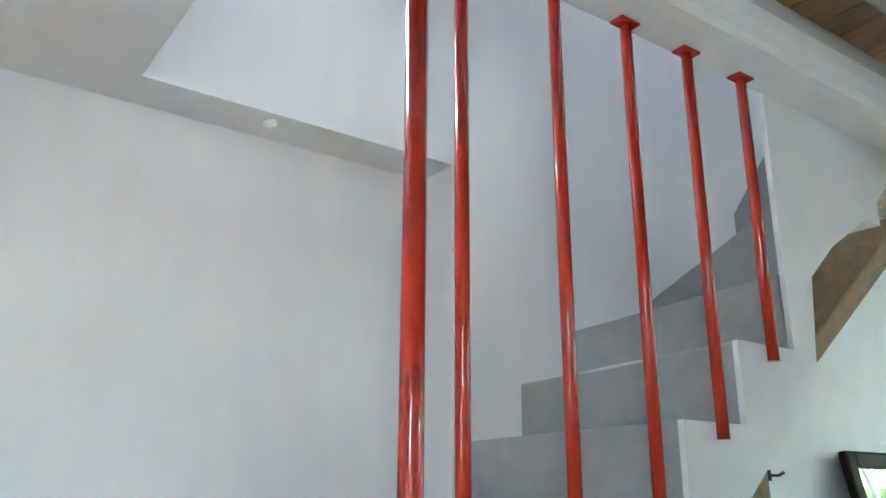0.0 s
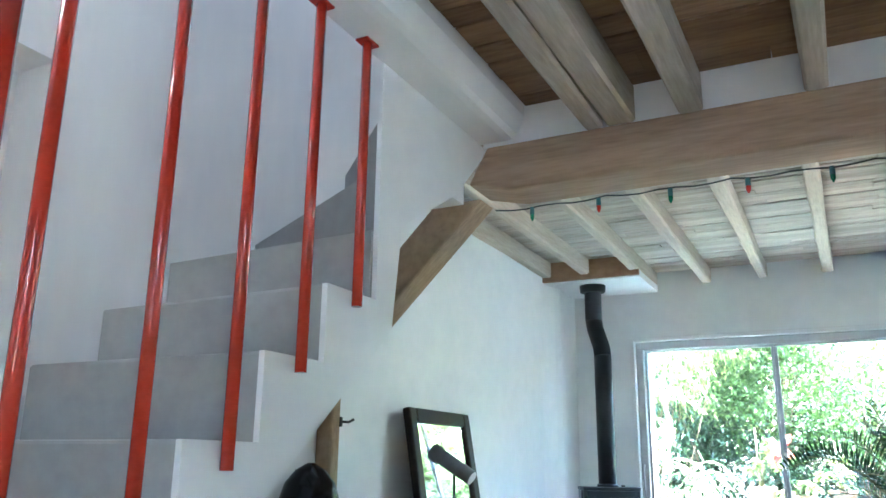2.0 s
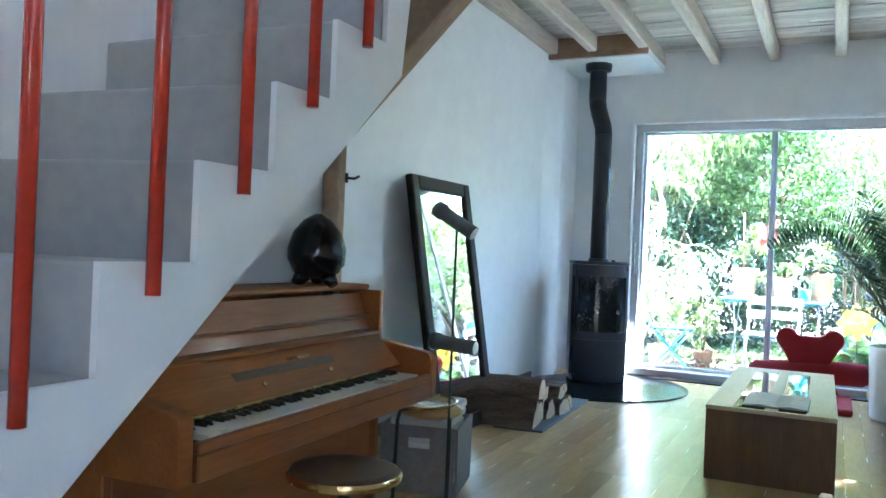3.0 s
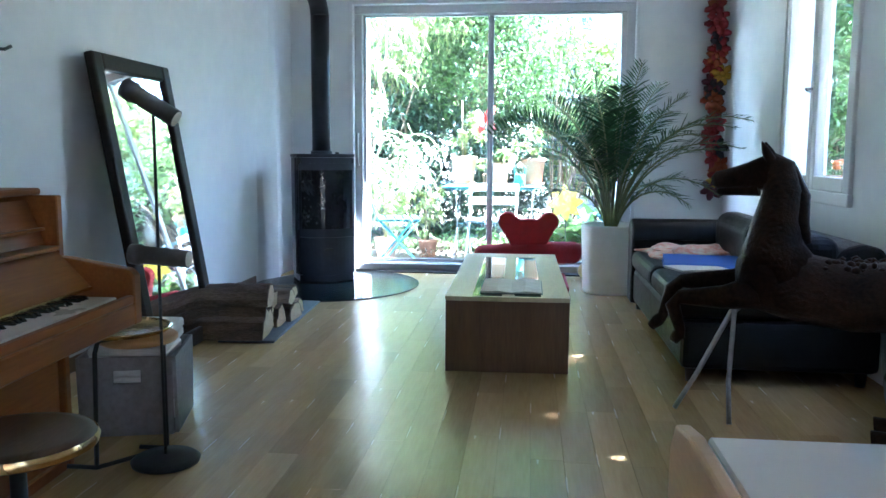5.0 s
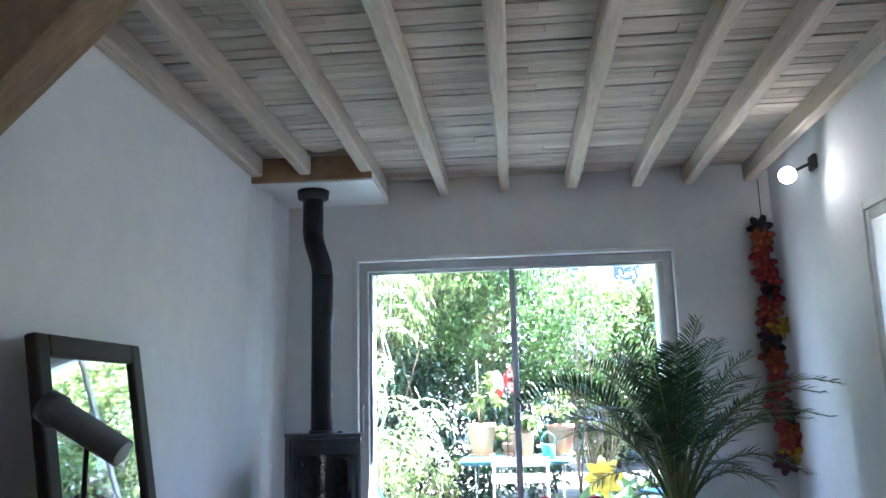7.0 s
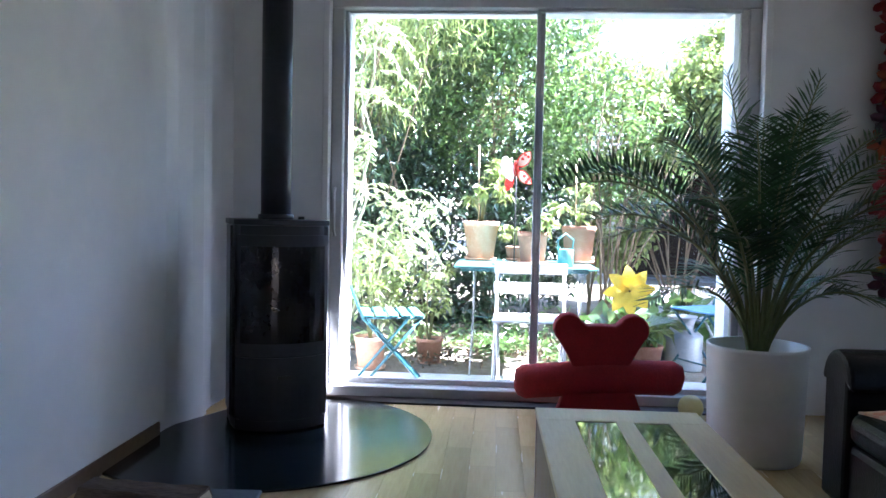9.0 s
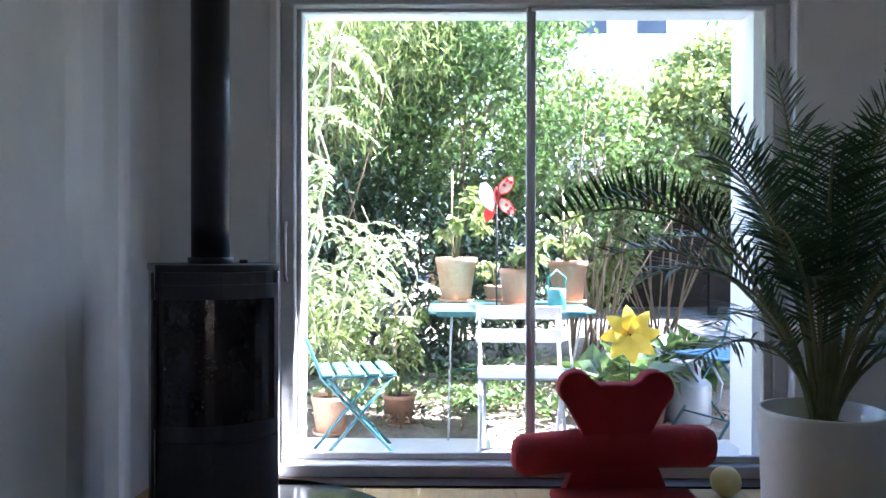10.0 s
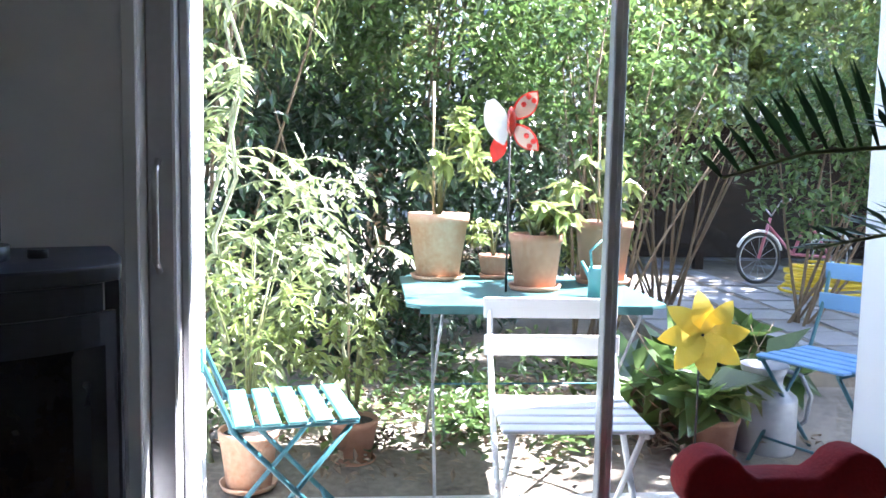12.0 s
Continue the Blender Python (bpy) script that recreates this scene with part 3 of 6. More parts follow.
# casement windows
for i, (a, b) in enumerate(WIN):
    w = thing("window_%d" % (i + 1), "white wooden casement window with a lever handle", "window", pose(a, YR, ZW0), kind="structure")
    W, H = b - a, ZW1 - ZW0
    for n, q in (("frame_post", (0, 0.05, -0.10, 0.02, 0, H)), ("frame_post", (W - 0.05, W, -0.10, 0.02, 0, H)), ("frame_head", (0.05, W - 0.05, -0.10, 0.02, H - 0.05, H)), ("sill", (-0.01, W + 0.01, -0.10, 0.026, -0.03, 0.04))):
        part(n, box(*q, 0.005), M_WOODWHITE, w)
    for s in (0, 1):
        x0, x1 = (0.05, W / 2 - 0.002) if s == 0 else (W / 2 + 0.002, W - 0.05)
        bm = box(x0, x0 + 0.06, -0.05, 0.012, 0.04, H - 0.05, 0.006)
        box(x1 - 0.06, x1, -0.05, 0.012, 0.04, H - 0.05, 0.006, bm=bm)
        box(x0 + 0.06, x1 - 0.06, -0.05, 0.012, 0.04, 0.12, 0.006, bm=bm)
        box(x0 + 0.06, x1 - 0.06, -0.05, 0.012, H - 0.12, H - 0.05, 0.006, bm=bm)
        c = part("casement", bm, M_WOODWHITE, w)
        pane = part("pane", box(x0 + 0.06, x1 - 0.06, -0.022, -0.016, 0.12, H - 0.12), M_GLASS, c)
        pane.visible_shadow = False
    if i == 0:
        fb = thing("window_box", "terracotta window box with orange flowers outside the casement", "window box", pose(a + 0.25, YR - 0.20, ZW0 - 0.03))
        part("trough", prism([(-0.07, 0.0), (0.07, 0.0), (0.085, 0.15), (-0.085, 0.15)], "x", 0, 0.6, bev=0.006), M_TERRA, fb)
        for k in range(9):
            part("flower_head", blob((0.05 + 0.063 * k, rnd.uniform(-0.04, 0.04), 0.19 + rnd.uniform(0, 0.05)), (0.028, 0.028, 0.018), sub=1), M_ORANGE, fb)
            part("stalk", tube([(0.05 + 0.063 * k, 0, 0.14), (0.05 + 0.063 * k, 0, 0.19)], 0.004, 5), M_PALMSTEM, fb)
    part("lever_handle", tube([(W / 2 + 0.02, 0.012, 0.62), (W / 2 + 0.02, 0.05, 0.62), (W / 2 - 0.06, 0.055, 0.60)], 0.009, 8), M_STEEL, w, "small steel lever handle")


# ---------- garden ----------
def ground_z(x):
    return -0.06 + 0.20 * min(1, max(0, (x - 8.6) / 5))


bm = bmesh.new()
cols = [-400, -60, -20, -1.9, 7.7, 8.6] + [8.6 + 0.25 * i for i in range(1, 21)] + [14.6, 20, 60, 400]
rows = [-400, -60, -20, -8, -5] + [-4 + 0.25 * i for i in range(0, 33)] + [5, 8, 20, 60, 400]
g = [[bm.verts.new((x, y, (ground_z(x) + (rnd.uniform(-0.02, 0.02) if 8.8 < x < 14 else 0)) if x > 8 else -0.2)) for y in rows] for x in cols]
for i in range(len(cols) - 1):
    for j in range(len(rows) - 1):
        bm.faces.new((g[i][j], g[i + 1][j], g[i + 1][j + 1], g[i][j + 1])).smooth = True
structure("ground", bm, M_GROUND, "dry brown garden soil with litter", "ground")
structure("terrace", box(7.95, 8.52, -6, 6, -0.19, -0.045, 0.004), M_TERRACE, "pale concrete terrace strip along the house", "terrace")


def leaf_cloud(name, blobs, n, length, width, material, label, category, seed, droop=0.5, kind="stuff"):
    """Many small leaves spread through ellipsoids (cx, cy, cz, rx, ry, rz, share), denser towards their skins, in clumps."""
    rg = np.random.RandomState(seed)
    share = np.array([b[6] for b in blobs], float)
    pick = rg.choice(len(blobs), n, p=share / share.sum())
    B = np.array([b[:6] for b in blobs])[pick]
    clumps = max(8, n // 22)
    cd = rg.normal(size=(clumps, 3))
    cd /= np.linalg.norm(cd, axis=1)[:, None]
    cd *= (rg.uniform(0.25, 1.0, clumps) ** 0.5)[:, None]
    off = cd[rg.randint(0, clumps, n)] + rg.normal(size=(n, 3)) * 0.085
    P = B[:, :3] + off * B[:, 3:6]
    P[:, 2] = np.maximum(P[:, 2], 0.0 + rg.uniform(0, 0.05, n))
    a, tilt = rg.uniform(0, 2 * np.pi, n), rg.normal(-droop, 0.45, n)
    D = np.stack([np.cos(a) * np.cos(tilt), np.sin(a) * np.cos(tilt), np.sin(tilt)], 1)
    S = np.cross(D, np.stack([rg.normal(0, 0.35, n), rg.normal(0, 0.35, n), np.ones(n)], 1))
    S /= np.linalg.norm(S, axis=1)[:, None]
    N = np.cross(S, D)
    L = (length * rg.uniform(0.6, 1.25, n))[:, None]
    Wd = (width * rg.uniform(0.7, 1.2, n))[:, None]
    V = np.stack([P, P + D * L * 0.45 + S * Wd / 2 + N * Wd * 0.18, P + D * L - N * L * 0.12, P + D * L * 0.45 - S * Wd / 2 + N * Wd * 0.18], 1).reshape(-1, 3)
    me = bpy.data.meshes.new(name)
    me.from_pydata(V.tolist(), [], np.arange(4 * n).reshape(n, 4).tolist())
    me.materials.append(material)
    return tagged(new(name, me), label, category, "", kind)


def shrub(name, label, base, blobs, n, length, width, material, seed, stems=7, droop=0.5, crown="crown"):
    """A shrub: stems that fork from the ground into the crown, and a crown of leaves."""
    r = random.Random(seed)
    t = thing(name, label, "shrub", pose(*base))
    bm = bmesh.new()
    for i in range(stems):
        b = blobs[i % len(blobs)]
        tip = Vector((b[0] - base[0] + r.uniform(-0.7, 0.7) * b[3], b[1] - base[1] + r.uniform(-0.7, 0.7) * b[4], b[2] - base[2] + r.uniform(-0.2, 0.8) * b[5]))
        foot = Vector((r.uniform(-0.12, 0.12), r.uniform(-0.12, 0.12), -0.08))
        mid = foot.lerp(tip, 0.5) + Vector((r.uniform(-0.12, 0.12), r.uniform(-0.12, 0.12), 0.1))
        w = 0.010 + 0.006 * r.random()
        tube([foot, mid, tip], (w, w * 0.7, w * 0.3), 5, bm=bm)
        for k in range(3):
            s = mid.lerp(tip, r.random())
            tube([s, s + Vector((r.uniform(-0.3, 0.3), r.uniform(-0.3, 0.3), r.uniform(0.05, 0.35)))], (w * 0.4, w * 0.15), 4, bm=bm)
    part("stem_cluster", bm, M_TWIG, t)
    c = leaf_cloud(crown, [(b[0] - base[0], b[1] - base[1], b[2] - base[2], *b[3:]) for b in blobs], n, length, width, material, "", "", seed, droop)
    c.parent = t
    for key in ("kind", "category", "label"):
        if key in c:
            del c[key]
    return t


G = ground_z


def spray_shrub(name, label, trunks, sprays, reach, leaf, width, material, seed):
    """A climber: twisting pale stems, and arching sprays with leaflets in pairs."""
    r = random.Random(seed)
    base = Vector(trunks[0][0])
    t = thing(name, label, "shrub", pose(*base))
    wood, verts, faces = bmesh.new(), [], []
    lines = []
    for a, b in trunks:
        a, b = Vector(a) - base, Vector(b) - base
        pts = [a.lerp(b, k / 12) + (Vector((r.uniform(-0.05, 0.05), r.uniform(-0.06, 0.06), 0)) if k else Vector()) for k in range(13)]
        tube(pts, [0.014 * (1 - 0.06 * k) for k in range(13)], 6, bm=wood)
        lines.append(pts)
    for _ in range(sprays):
        pts = r.choice(lines)
        k = r.uniform(1.5, 11.9)
        o = pts[int(k)].lerp(pts[int(k) + 1], k % 1)
        az, ln = r.uniform(0, 2 * math.pi), reach * r.uniform(0.45, 1.15)
        d = Vector((math.cos(az), math.sin(az), r.uniform(0.0, 0.7)))
        sag = r.uniform(0.5, 1.1)
        P = [o + d * ln * q / 10 - Vector((0, 0, sag * ln * (q / 10) ** 2)) for q in range(11)]
        tube(P[::2], [0.004, 0.0035, 0.003, 0.0025, 0.002, 0.0012], 4, bm=wood)
        for q in range(2, 11):
            fwd = (P[q] - P[q - 1]).normalized()
            side = fwd.cross(Vector((0, 0, 1))).normalized()
            for sg in ((-1, 1) if q < 10 else (0,)):
                L = leaf * r.uniform(0.65, 1.2)
                way = (fwd * r.uniform(0.4, 0.9) + side * sg + Vector((0, 0, r.uniform(-0.7, 0.15)))).normalized()
                across = way.cross(Vector((r.uniform(-0.5, 0.5), r.uniform(-0.5, 0.5), 1))).normalized() * width * 0.5 * r.uniform(0.8, 1.2)
                n0 = len(verts)
                m = P[q] + way * L * 0.45
                verts.extend([P[q], m + across, P[q] + way * L - Vector((0, 0, 0.15 * L)), m - across])
                faces.append((n0, n0 + 1, n0 + 2, n0 + 3))
    part("stem_cluster", wood, M_PALESTEM, t)
    me = bpy.data.meshes.new("foliage")
    me.from_pydata(verts, [], faces)
    me.materials.append(material)
    new("foliage", me).parent = t
    return t


spray_shrub("climber_shrub", "pale leafy climber with twisting stems over the terrace", [((8.92, 1.92, -0.06), (8.98, 1.78, 2.9)), ((8.85, 2.15, -0.06), (9.1, 2.35, 2.7)), ((9.05, 1.75, -0.06), (9.2, 1.50, 1.2)), ((9.1, 2.0, -0.06), (9.2, 1.72, 3.2))], 130, 0.42, 0.082, 0.032, M_LEAFPALE, 1)
spray_shrub("lanky_climber", "lanky arching shrub behind the terrace pots", [((9.35, 1.45, -0.05), (9.4, 1.25, 0.95)), ((9.5, 1.75, -0.05), (9.5, 1.6, 1.4))], 14, 0.34, 0.07, 0.030, M_LEAFPALE, 2)
shrub("dark_shrub", "dense dark-leaved shrub behind the garden table", (10.6, 1.5, G(10.6)), [(10.7, 1.35, 0.85, 0.7, 0.95, 0.95, 3), (10.5, 2.4, 1.3, 0.8, 0.9, 1.3, 3), (11.3, 0.4, 1.05, 0.5, 0.6, 0.95, 2)], 18000, 0.09, 0.042, M_LEAFDARK, 2, 8, 0.4)
shrub("tall_shrub", "tall green shrub with small glossy leaves", (11.1, 0.95, G(11.1)), [(11.0, 0.85, 2.15, 0.75, 0.85, 1.15, 3), (11.3, 1.9, 2.6, 0.9, 0.9, 1.2, 3), (11.2, 0.6, 3.3, 0.9, 0.9, 0.9, 2)], 17000, 0.085, 0.042, M_LEAF, 3, 10, 0.4)
shrub("bamboo_clump", "pale green bamboo clump behind the terrace", (10.2, 2.3, G(10.2)), [(10.1, 2.3, 2.6, 0.7, 0.9, 1.0, 3), (10.3, 1.6, 3.0, 0.6, 0.7, 0.8, 2)], 7000, 0.12, 0.018, M_LEAFLIGHT, 4, 12, 0.8)
shrub("vine_hedge", "pale leafy vine covering a garden fence", (12.0, -1.2, G(12)), [(11.9, -0.35, 2.1, 0.55, 0.85, 0.85, 3), (11.9, -0.40, 1.1, 0.40, 0.55, 0.65, 2), (12.1, -1.5, 2.3, 0.55, 0.9, 0.7, 3), (12.3, -2.6, 2.5, 0.6, 1.0, 0.85, 3), (12.6, -2.0, 3.05, 0.5, 0.75, 0.45, 2)], 16500, 0.10, 0.06, M_LEAFLIGHT, 5, 14, 0.5)
shrub("rose_bush", "slender rose bush with bare lower stems", (10.4, -0.15, G(10.4)), [(10.4, -0.20, 1.75, 0.40, 0.50, 0.75, 2), (10.5, -0.7, 1.6, 0.35, 0.40, 0.6, 1)], 2600, 0.07, 0.04, M_LEAF, 6, 16, 0.4)
shrub("side_shrub", "green shrub beside the paved yard", (11.2, -1.9, G(11.2)), [(11.2, -2.0, 1.5, 0.5, 0.55, 0.8, 2), (11.4, -3.0, 1.7, 0.6, 0.7, 1.0, 2)], 3800, 0.08, 0.045, M_LEAF, 7, 10, 0.4)
shrub("laurel_bush", "broad green laurel bush beside the house", (9.5, -3.0, -0.06), [(9.5, -3.0, 0.9, 0.7, 0.6, 0.9, 2), (9.3, -2.8, 1.9, 0.6, 0.6, 0.8, 2)], 4200, 0.12, 0.06, M_LEAF, 12, 8, 0.4)
# trees at (11.6, -5.6) and (14.2, -6.6) are unseen, added to shade the yard
for k, (x, y, h, rad) in enumerate(((15.5, 4.5, 6.5, 2.3), (17, 1.2, 7.5, 2.4), (14.2, 2.6, 5.2, 1.8), (19, -6.5, 7.0, 2.6), (17.5, -3.4, 5.2, 1.7), (13.2, 5.8, 5.5, 2.0), (22, 6, 8, 3), (11.6, -5.6, 5.5, 2.3), (14.2, -6.6, 6.0, 2.6), (9.9, -4.2, 4.6, 1.5))):
    tr = thing("tree", "leafy green tree, garden backdrop or added yard shade", "tree", pose(x, y, G(x) - 0.05), "garden trees")
    r = random.Random(40 + k)
    bm = tube([(0, 0, 0), (r.uniform(-0.1, 0.1), r.uniform(-0.1, 0.1), h * 0.35), (r.uniform(-0.2, 0.2), r.uniform(-0.2, 0.2), h * 0.7)], (0.15, 0.11, 0.05), 8)
    for i in range(7):
        a, z = r.uniform(0, 6.28), h * r.uniform(0.3, 0.6)
        tube([(0, 0, z), (0.5 * rad * math.cos(a), 0.5 * rad * math.sin(a), z + 0.8), (0.85 * rad * math.cos(a), 0.85 * rad * math.sin(a), z + 1.5)], (0.05, 0.03, 0.012), 6, bm=bm)
    part("trunk", bm, M_TWIG, tr)
    bl = [(r.uniform(-0.5, 0.5) * rad, r.uniform(-0.5, 0.5) * rad, h * r.uniform(0.35, 0.85), rad * r.uniform(0.45, 0.7), rad * r.uniform(0.45, 0.7), rad * r.uniform(0.35, 0.55), 1) for _ in range(8)]
    c = leaf_cloud("crown", bl, 8000, 0.20, 0.11, (M_LEAF, M_LEAFLIGHT, M_LEAF)[k % 3], "", "", 60 + k)
    c.parent = tr
    for key in ("kind", "category", "label"):
        if key in c:
            del c[key]
# unseen trees beside the house, placed to break the sun at the casement windows
for k, (x, y) in enumerate(((4.3, -3.7), (6.6, -3.5), (2.4, -3.9))):
    tr = thing("tree", "leafy tree out of view, placed to break the sun", "tree", pose(x, y, -0.22), "side trees")
    bm = tube([(0, 0, 0), (0.05, 0.03, 1.6), (0.1, -0.05, 3.0)], (0.09, 0.07, 0.04), 8)
    part("trunk", bm, M_TWIG, tr)
    bl = [(0, 0, 1.6, 0.9, 0.8, 0.9, 2), (0.2, 0.1, 3.0, 1.15, 1.0, 0.9, 3), (-0.2, -0.2, 4.1, 1.25, 1.1, 0.8, 4)]
    c = leaf_cloud("crown", bl, 14000, 0.15, 0.095, M_LEAF, "", "", 80 + k)
    c.parent = tr
    for key in ("kind", "category", "label"):
        if key in c:
            del c[key]
leaf_cloud("ground_cover", [(9.6, 1.2, -0.02, 0.8, 0.9, 0.10, 2), (9.3, 0.5, -0.02, 0.5, 0.5, 0.10, 1), (10.2, 0.2, 0.05, 0.7, 1.0, 0.15, 2)], 1900, 0.075, 0.04, M_LEAF, "low green weeds scattered over the soil", "ground cover", 9, -0.3)
leaf_cloud("leaf_litter", [(9.3, 1.0, -0.04, 0.8, 1.3, 0.03, 1), (9.6, -0.2, -0.03, 0.9, 0.9, 0.03, 1)], 1800, 0.06, 0.03, M_TWIG, "dry brown leaf litter on the soil", "leaf litter", 10, 0.0)
shrub("broad_leaf_plant", "low plant with broad pale green leaves", (9.15, -0.18, -0.05), [(9.15, -0.15, 0.16, 0.32, 0.30, 0.20, 2), (9.45, -0.55, 0.22, 0.35, 0.35, 0.22, 2)], 150, 0.26, 0.19, M_LEAF, 11, 5, -0.2)


# ---------- lounge things ----------
def arc(c, r, a0, a1, n):
    return [(c[0] + r * math.cos(radians(a0 + (a1 - a0) * i / n)), c[1] + r * math.sin(radians(a0 + (a1 - a0) * i / n))) for i in range(n + 1)]


# wood stove, local +x is the front
def wood_stove():
    t = thing("wood_stove", "dark grey steel wood stove with a curved glass door", "stove", pose(6.89, 1.915, 0.02, 0, 0, 203) @ Matrix.Diagonal((0.93, 0.93, 1, 1)))
    half, back = 0.265, -0.24
    curve = arc((-0.12, 0), 0.345, -46, 46, 14)
    out = [(back, -half)] + [(-0.02, -half)] + curve + [(-0.02, half), (back, half)]
    part("plinth", prism([(x * 0.96, y * 0.96) for x, y in out], "z", 0, 0.05), M_STOVE, t)
    part("body", prism([(back + 0.02, -0.235), (0.0, -0.235)] + [(x - 0.012, y) for x, y in curve[1:-1]] + [(0.0, 0.235), (back + 0.02, 0.235)], "z", 0.05, 1.0), M_STOVE, t)
    part("top_plate", prism([(x * 1.01, y * 1.01) for x, y in out], "z", 1.002, 1.03, bev=0.005), M_STOVE, t)
    for s in (-1, 1):
        part("side_panel", box(back, 0.035, s * 0.238 - 0.012, s * 0.262 + 0.0, 0.05, 1.0, 0.006), M_STOVE, t)
    dc = arc((-0.12, 0), 0.352, -43, 43, 14)
    di = arc((-0.12, 0), 0.340, 43, -43, 14)
    d = part("fire_door", prism(dc + di, "z", 0.37, 0.955), M_STOVE, t, "curved steel fire door")
    gc, gi = arc((-0.12, 0), 0.356, -38, 38, 14), arc((-0.12, 0), 0.350, 38, -38, 14)
    part("door_glass", prism(gc + gi, "z", 0.43, 0.90), M_STOVEGLASS, d, "black curved fire glass")
    part("door_handle", box(0.135, 0.15, -0.262, -0.246, 0.42, 0.90, 0.003), M_STOVE, d, "slim steel handle strip")
    lo = part("lower_door", prism(dc + di, "z", 0.06, 0.36), M_STOVE, t, "plain lower drawer front")
    part("name_plate", box(0.236, 0.240, -0.035, 0.035, 0.255, 0.275), M_BLACKMAT, lo, "small plate with plain bars")
    part("air_knob", tube([(-0.02, 0.12, 1.03), (-0.02, 0.12, 1.045)], 0.018, 12), M_BLACKMAT, t)
    return t


wood_stove()
pipe = thing("stove_pipe", "dark grey steel flue pipe with two elbows", "flue pipe", pose(6.89, 1.935, 1.045))
part("lower_pipe", tube([(0, 0, 0.0), (0, 0, 1.10)], 0.075, 20), M_STOVE, pipe)
part("elbow", tube([(0, 0, 1.10), (0.01, 0.01, 1.18), (0.10, 0.085, 1.36), (0.115, 0.100, 1.44)], 0.074, 20), M_STOVE, pipe)
part("upper_pipe", tube([(0.115, 0.100, 1.44), (0.115, 0.100, 1.758)], 0.075, 20), M_STOVE, pipe)
part("ceiling_collar", tube([(0.115, 0.100, 1.69), (0.115, 0.100, 1.70), (0.115, 0.100, 1.758)], (0.085, 0.112, 0.118), 24), M_BLACKMAT, pipe)
part("base_collar", tube([(0, 0, 0), (0, 0, 0.03)], 0.088, 20), M_STOVE, pipe)
hearth = prism(arc((6.70, 1.93), 0.82, 120, 370, 48), "z", 0.001, 0.012, bev=0.002)
solid("hearth_plate", hearth, M_HEARTH, "round black glass hearth plate under the stove", "hearth")

# coffee table with a glazed top
ct = thing("coffee_table", "walnut coffee table with pale top and dark glass panes", "coffee table", pose(4.236, 0.038, 0, 0, 0, 0.7))
L, W, H = 1.70, 0.596, 0.372
part("end_panel", box(0, 0.03, 0, W, 0, H - 0.022, 0.002), M_TABLESIDE, ct, "dark walnut end panel")
part("end_panel", box(L - 0.03, L, 0, W, 0, H - 0.022, 0.002), M_TABLESIDE, ct, "dark walnut end panel")
part("side_panel", box(0.03, L - 0.03, 0.002, 0.028, 0.0, H - 0.022), M_TABLESIDE, ct)
part("side_panel", box(0.03, L - 0.03, W - 0.028, W - 0.002, 0.0, H - 0.022), M_TABLESIDE, ct)
part("top_rim", box(0, 0.03, -0.003, W + 0.003, H - 0.022, H, 0.002), M_TABLETOP, ct)
part("top_rim", box(L - 0.17, L + 0.003, -0.003, W + 0.003, H - 0.022, H, 0.002), M_TABLETOP, ct)
for a, b in ((-0.003, 0.135), (0.262, 0.325), (0.468, W + 0.003)):
    part("top_strip", box(0.03, L - 0.17, a, b, H - 0.022, H, 0.002), M_TABLETOP, ct)
for a, b in ((0.135, 0.262), (0.325, 0.468)):
    part("glass_pane", box(0.03, L - 0.17, a + 0.001, b - 0.001, H - 0.012, H - 0.003), M_TABLEGLASS, ct, "dark reflecting glass pane")
mag = thing("magazine", "pale magazine lying open on the coffee table", "magazine", pose(4.62, 0.32, H, 0, 0, 90))
part("page_block", prism([(-0.15, 0.0), (0.15, 0.0), (0.15, 0.010), (0.07, 0.016), (0.0, 0.008), (-0.07, 0.016), (-0.15, 0.010)], "y", -0.11, 0.30), M_PAPER, mag)
part("cover", box(-0.155, 0.155, -0.114, 0.304, 0.0003, 0.003), M_TEALDARK, mag)

# red bear-backed child's seat
bear = thing("bear_seat", "red felt child's floor seat with a bear-shaped back", "child's seat", pose(7.32, 0.24, 0))


def felt_shape(outline, x0, x1, bev):
    bm = prism(outline, "x", x0, x1)
    bmesh.ops.bevel(bm, geom=[e for e in bm.edges if abs(e.verts[0].co.x - e.verts[1].co.x) < 1e-6], offset=bev, segments=3, affect="EDGES", profile=0.5)
    for f in bm.faces:
        f.smooth = True
    return bm


head = arc((0.176, 0.482), 0.082, -50, 150, 10) + [(0.075, 0.502), (0.0, 0.505), (-0.075, 0.502)] + arc((-0.176, 0.482), 0.082, 30, 230, 10)
head += [(-0.205, 0.38), (-0.160, 0.295), (-0.13, 0.22), (0.13, 0.22), (0.160, 0.295), (0.205, 0.38)]
part("head_back", felt_shape(head, -0.055, 0.05, 0.014), M_FELT, bear, "round-eared red bear head back")
part("arm_roll", tube([(0, -0.455, 0.215), (0, -0.44, 0.217), (0, -0.40, 0.22), (0, 0.0, 0.215), (0, 0.41, 0.175), (0, 0.45, 0.17), (0, 0.465, 0.17)], (0.03, 0.072, 0.094, 0.095, 0.094, 0.072, 0.03), 18), M_FELT, bear, "long rounded red bear arms")
part("body_back", felt_shape([(-0.15, 0.235), (0.15, 0.235), (0.24, 0.002), (-0.24, 0.002)], -0.055, 0.05, 0.014), M_FELT, bear)
part("seat", box(-0.78, -0.056, -0.32, 0.30, 0.002, 0.052, 0.02, seg=3), M_FELT, bear, "thin red felt seat pad")
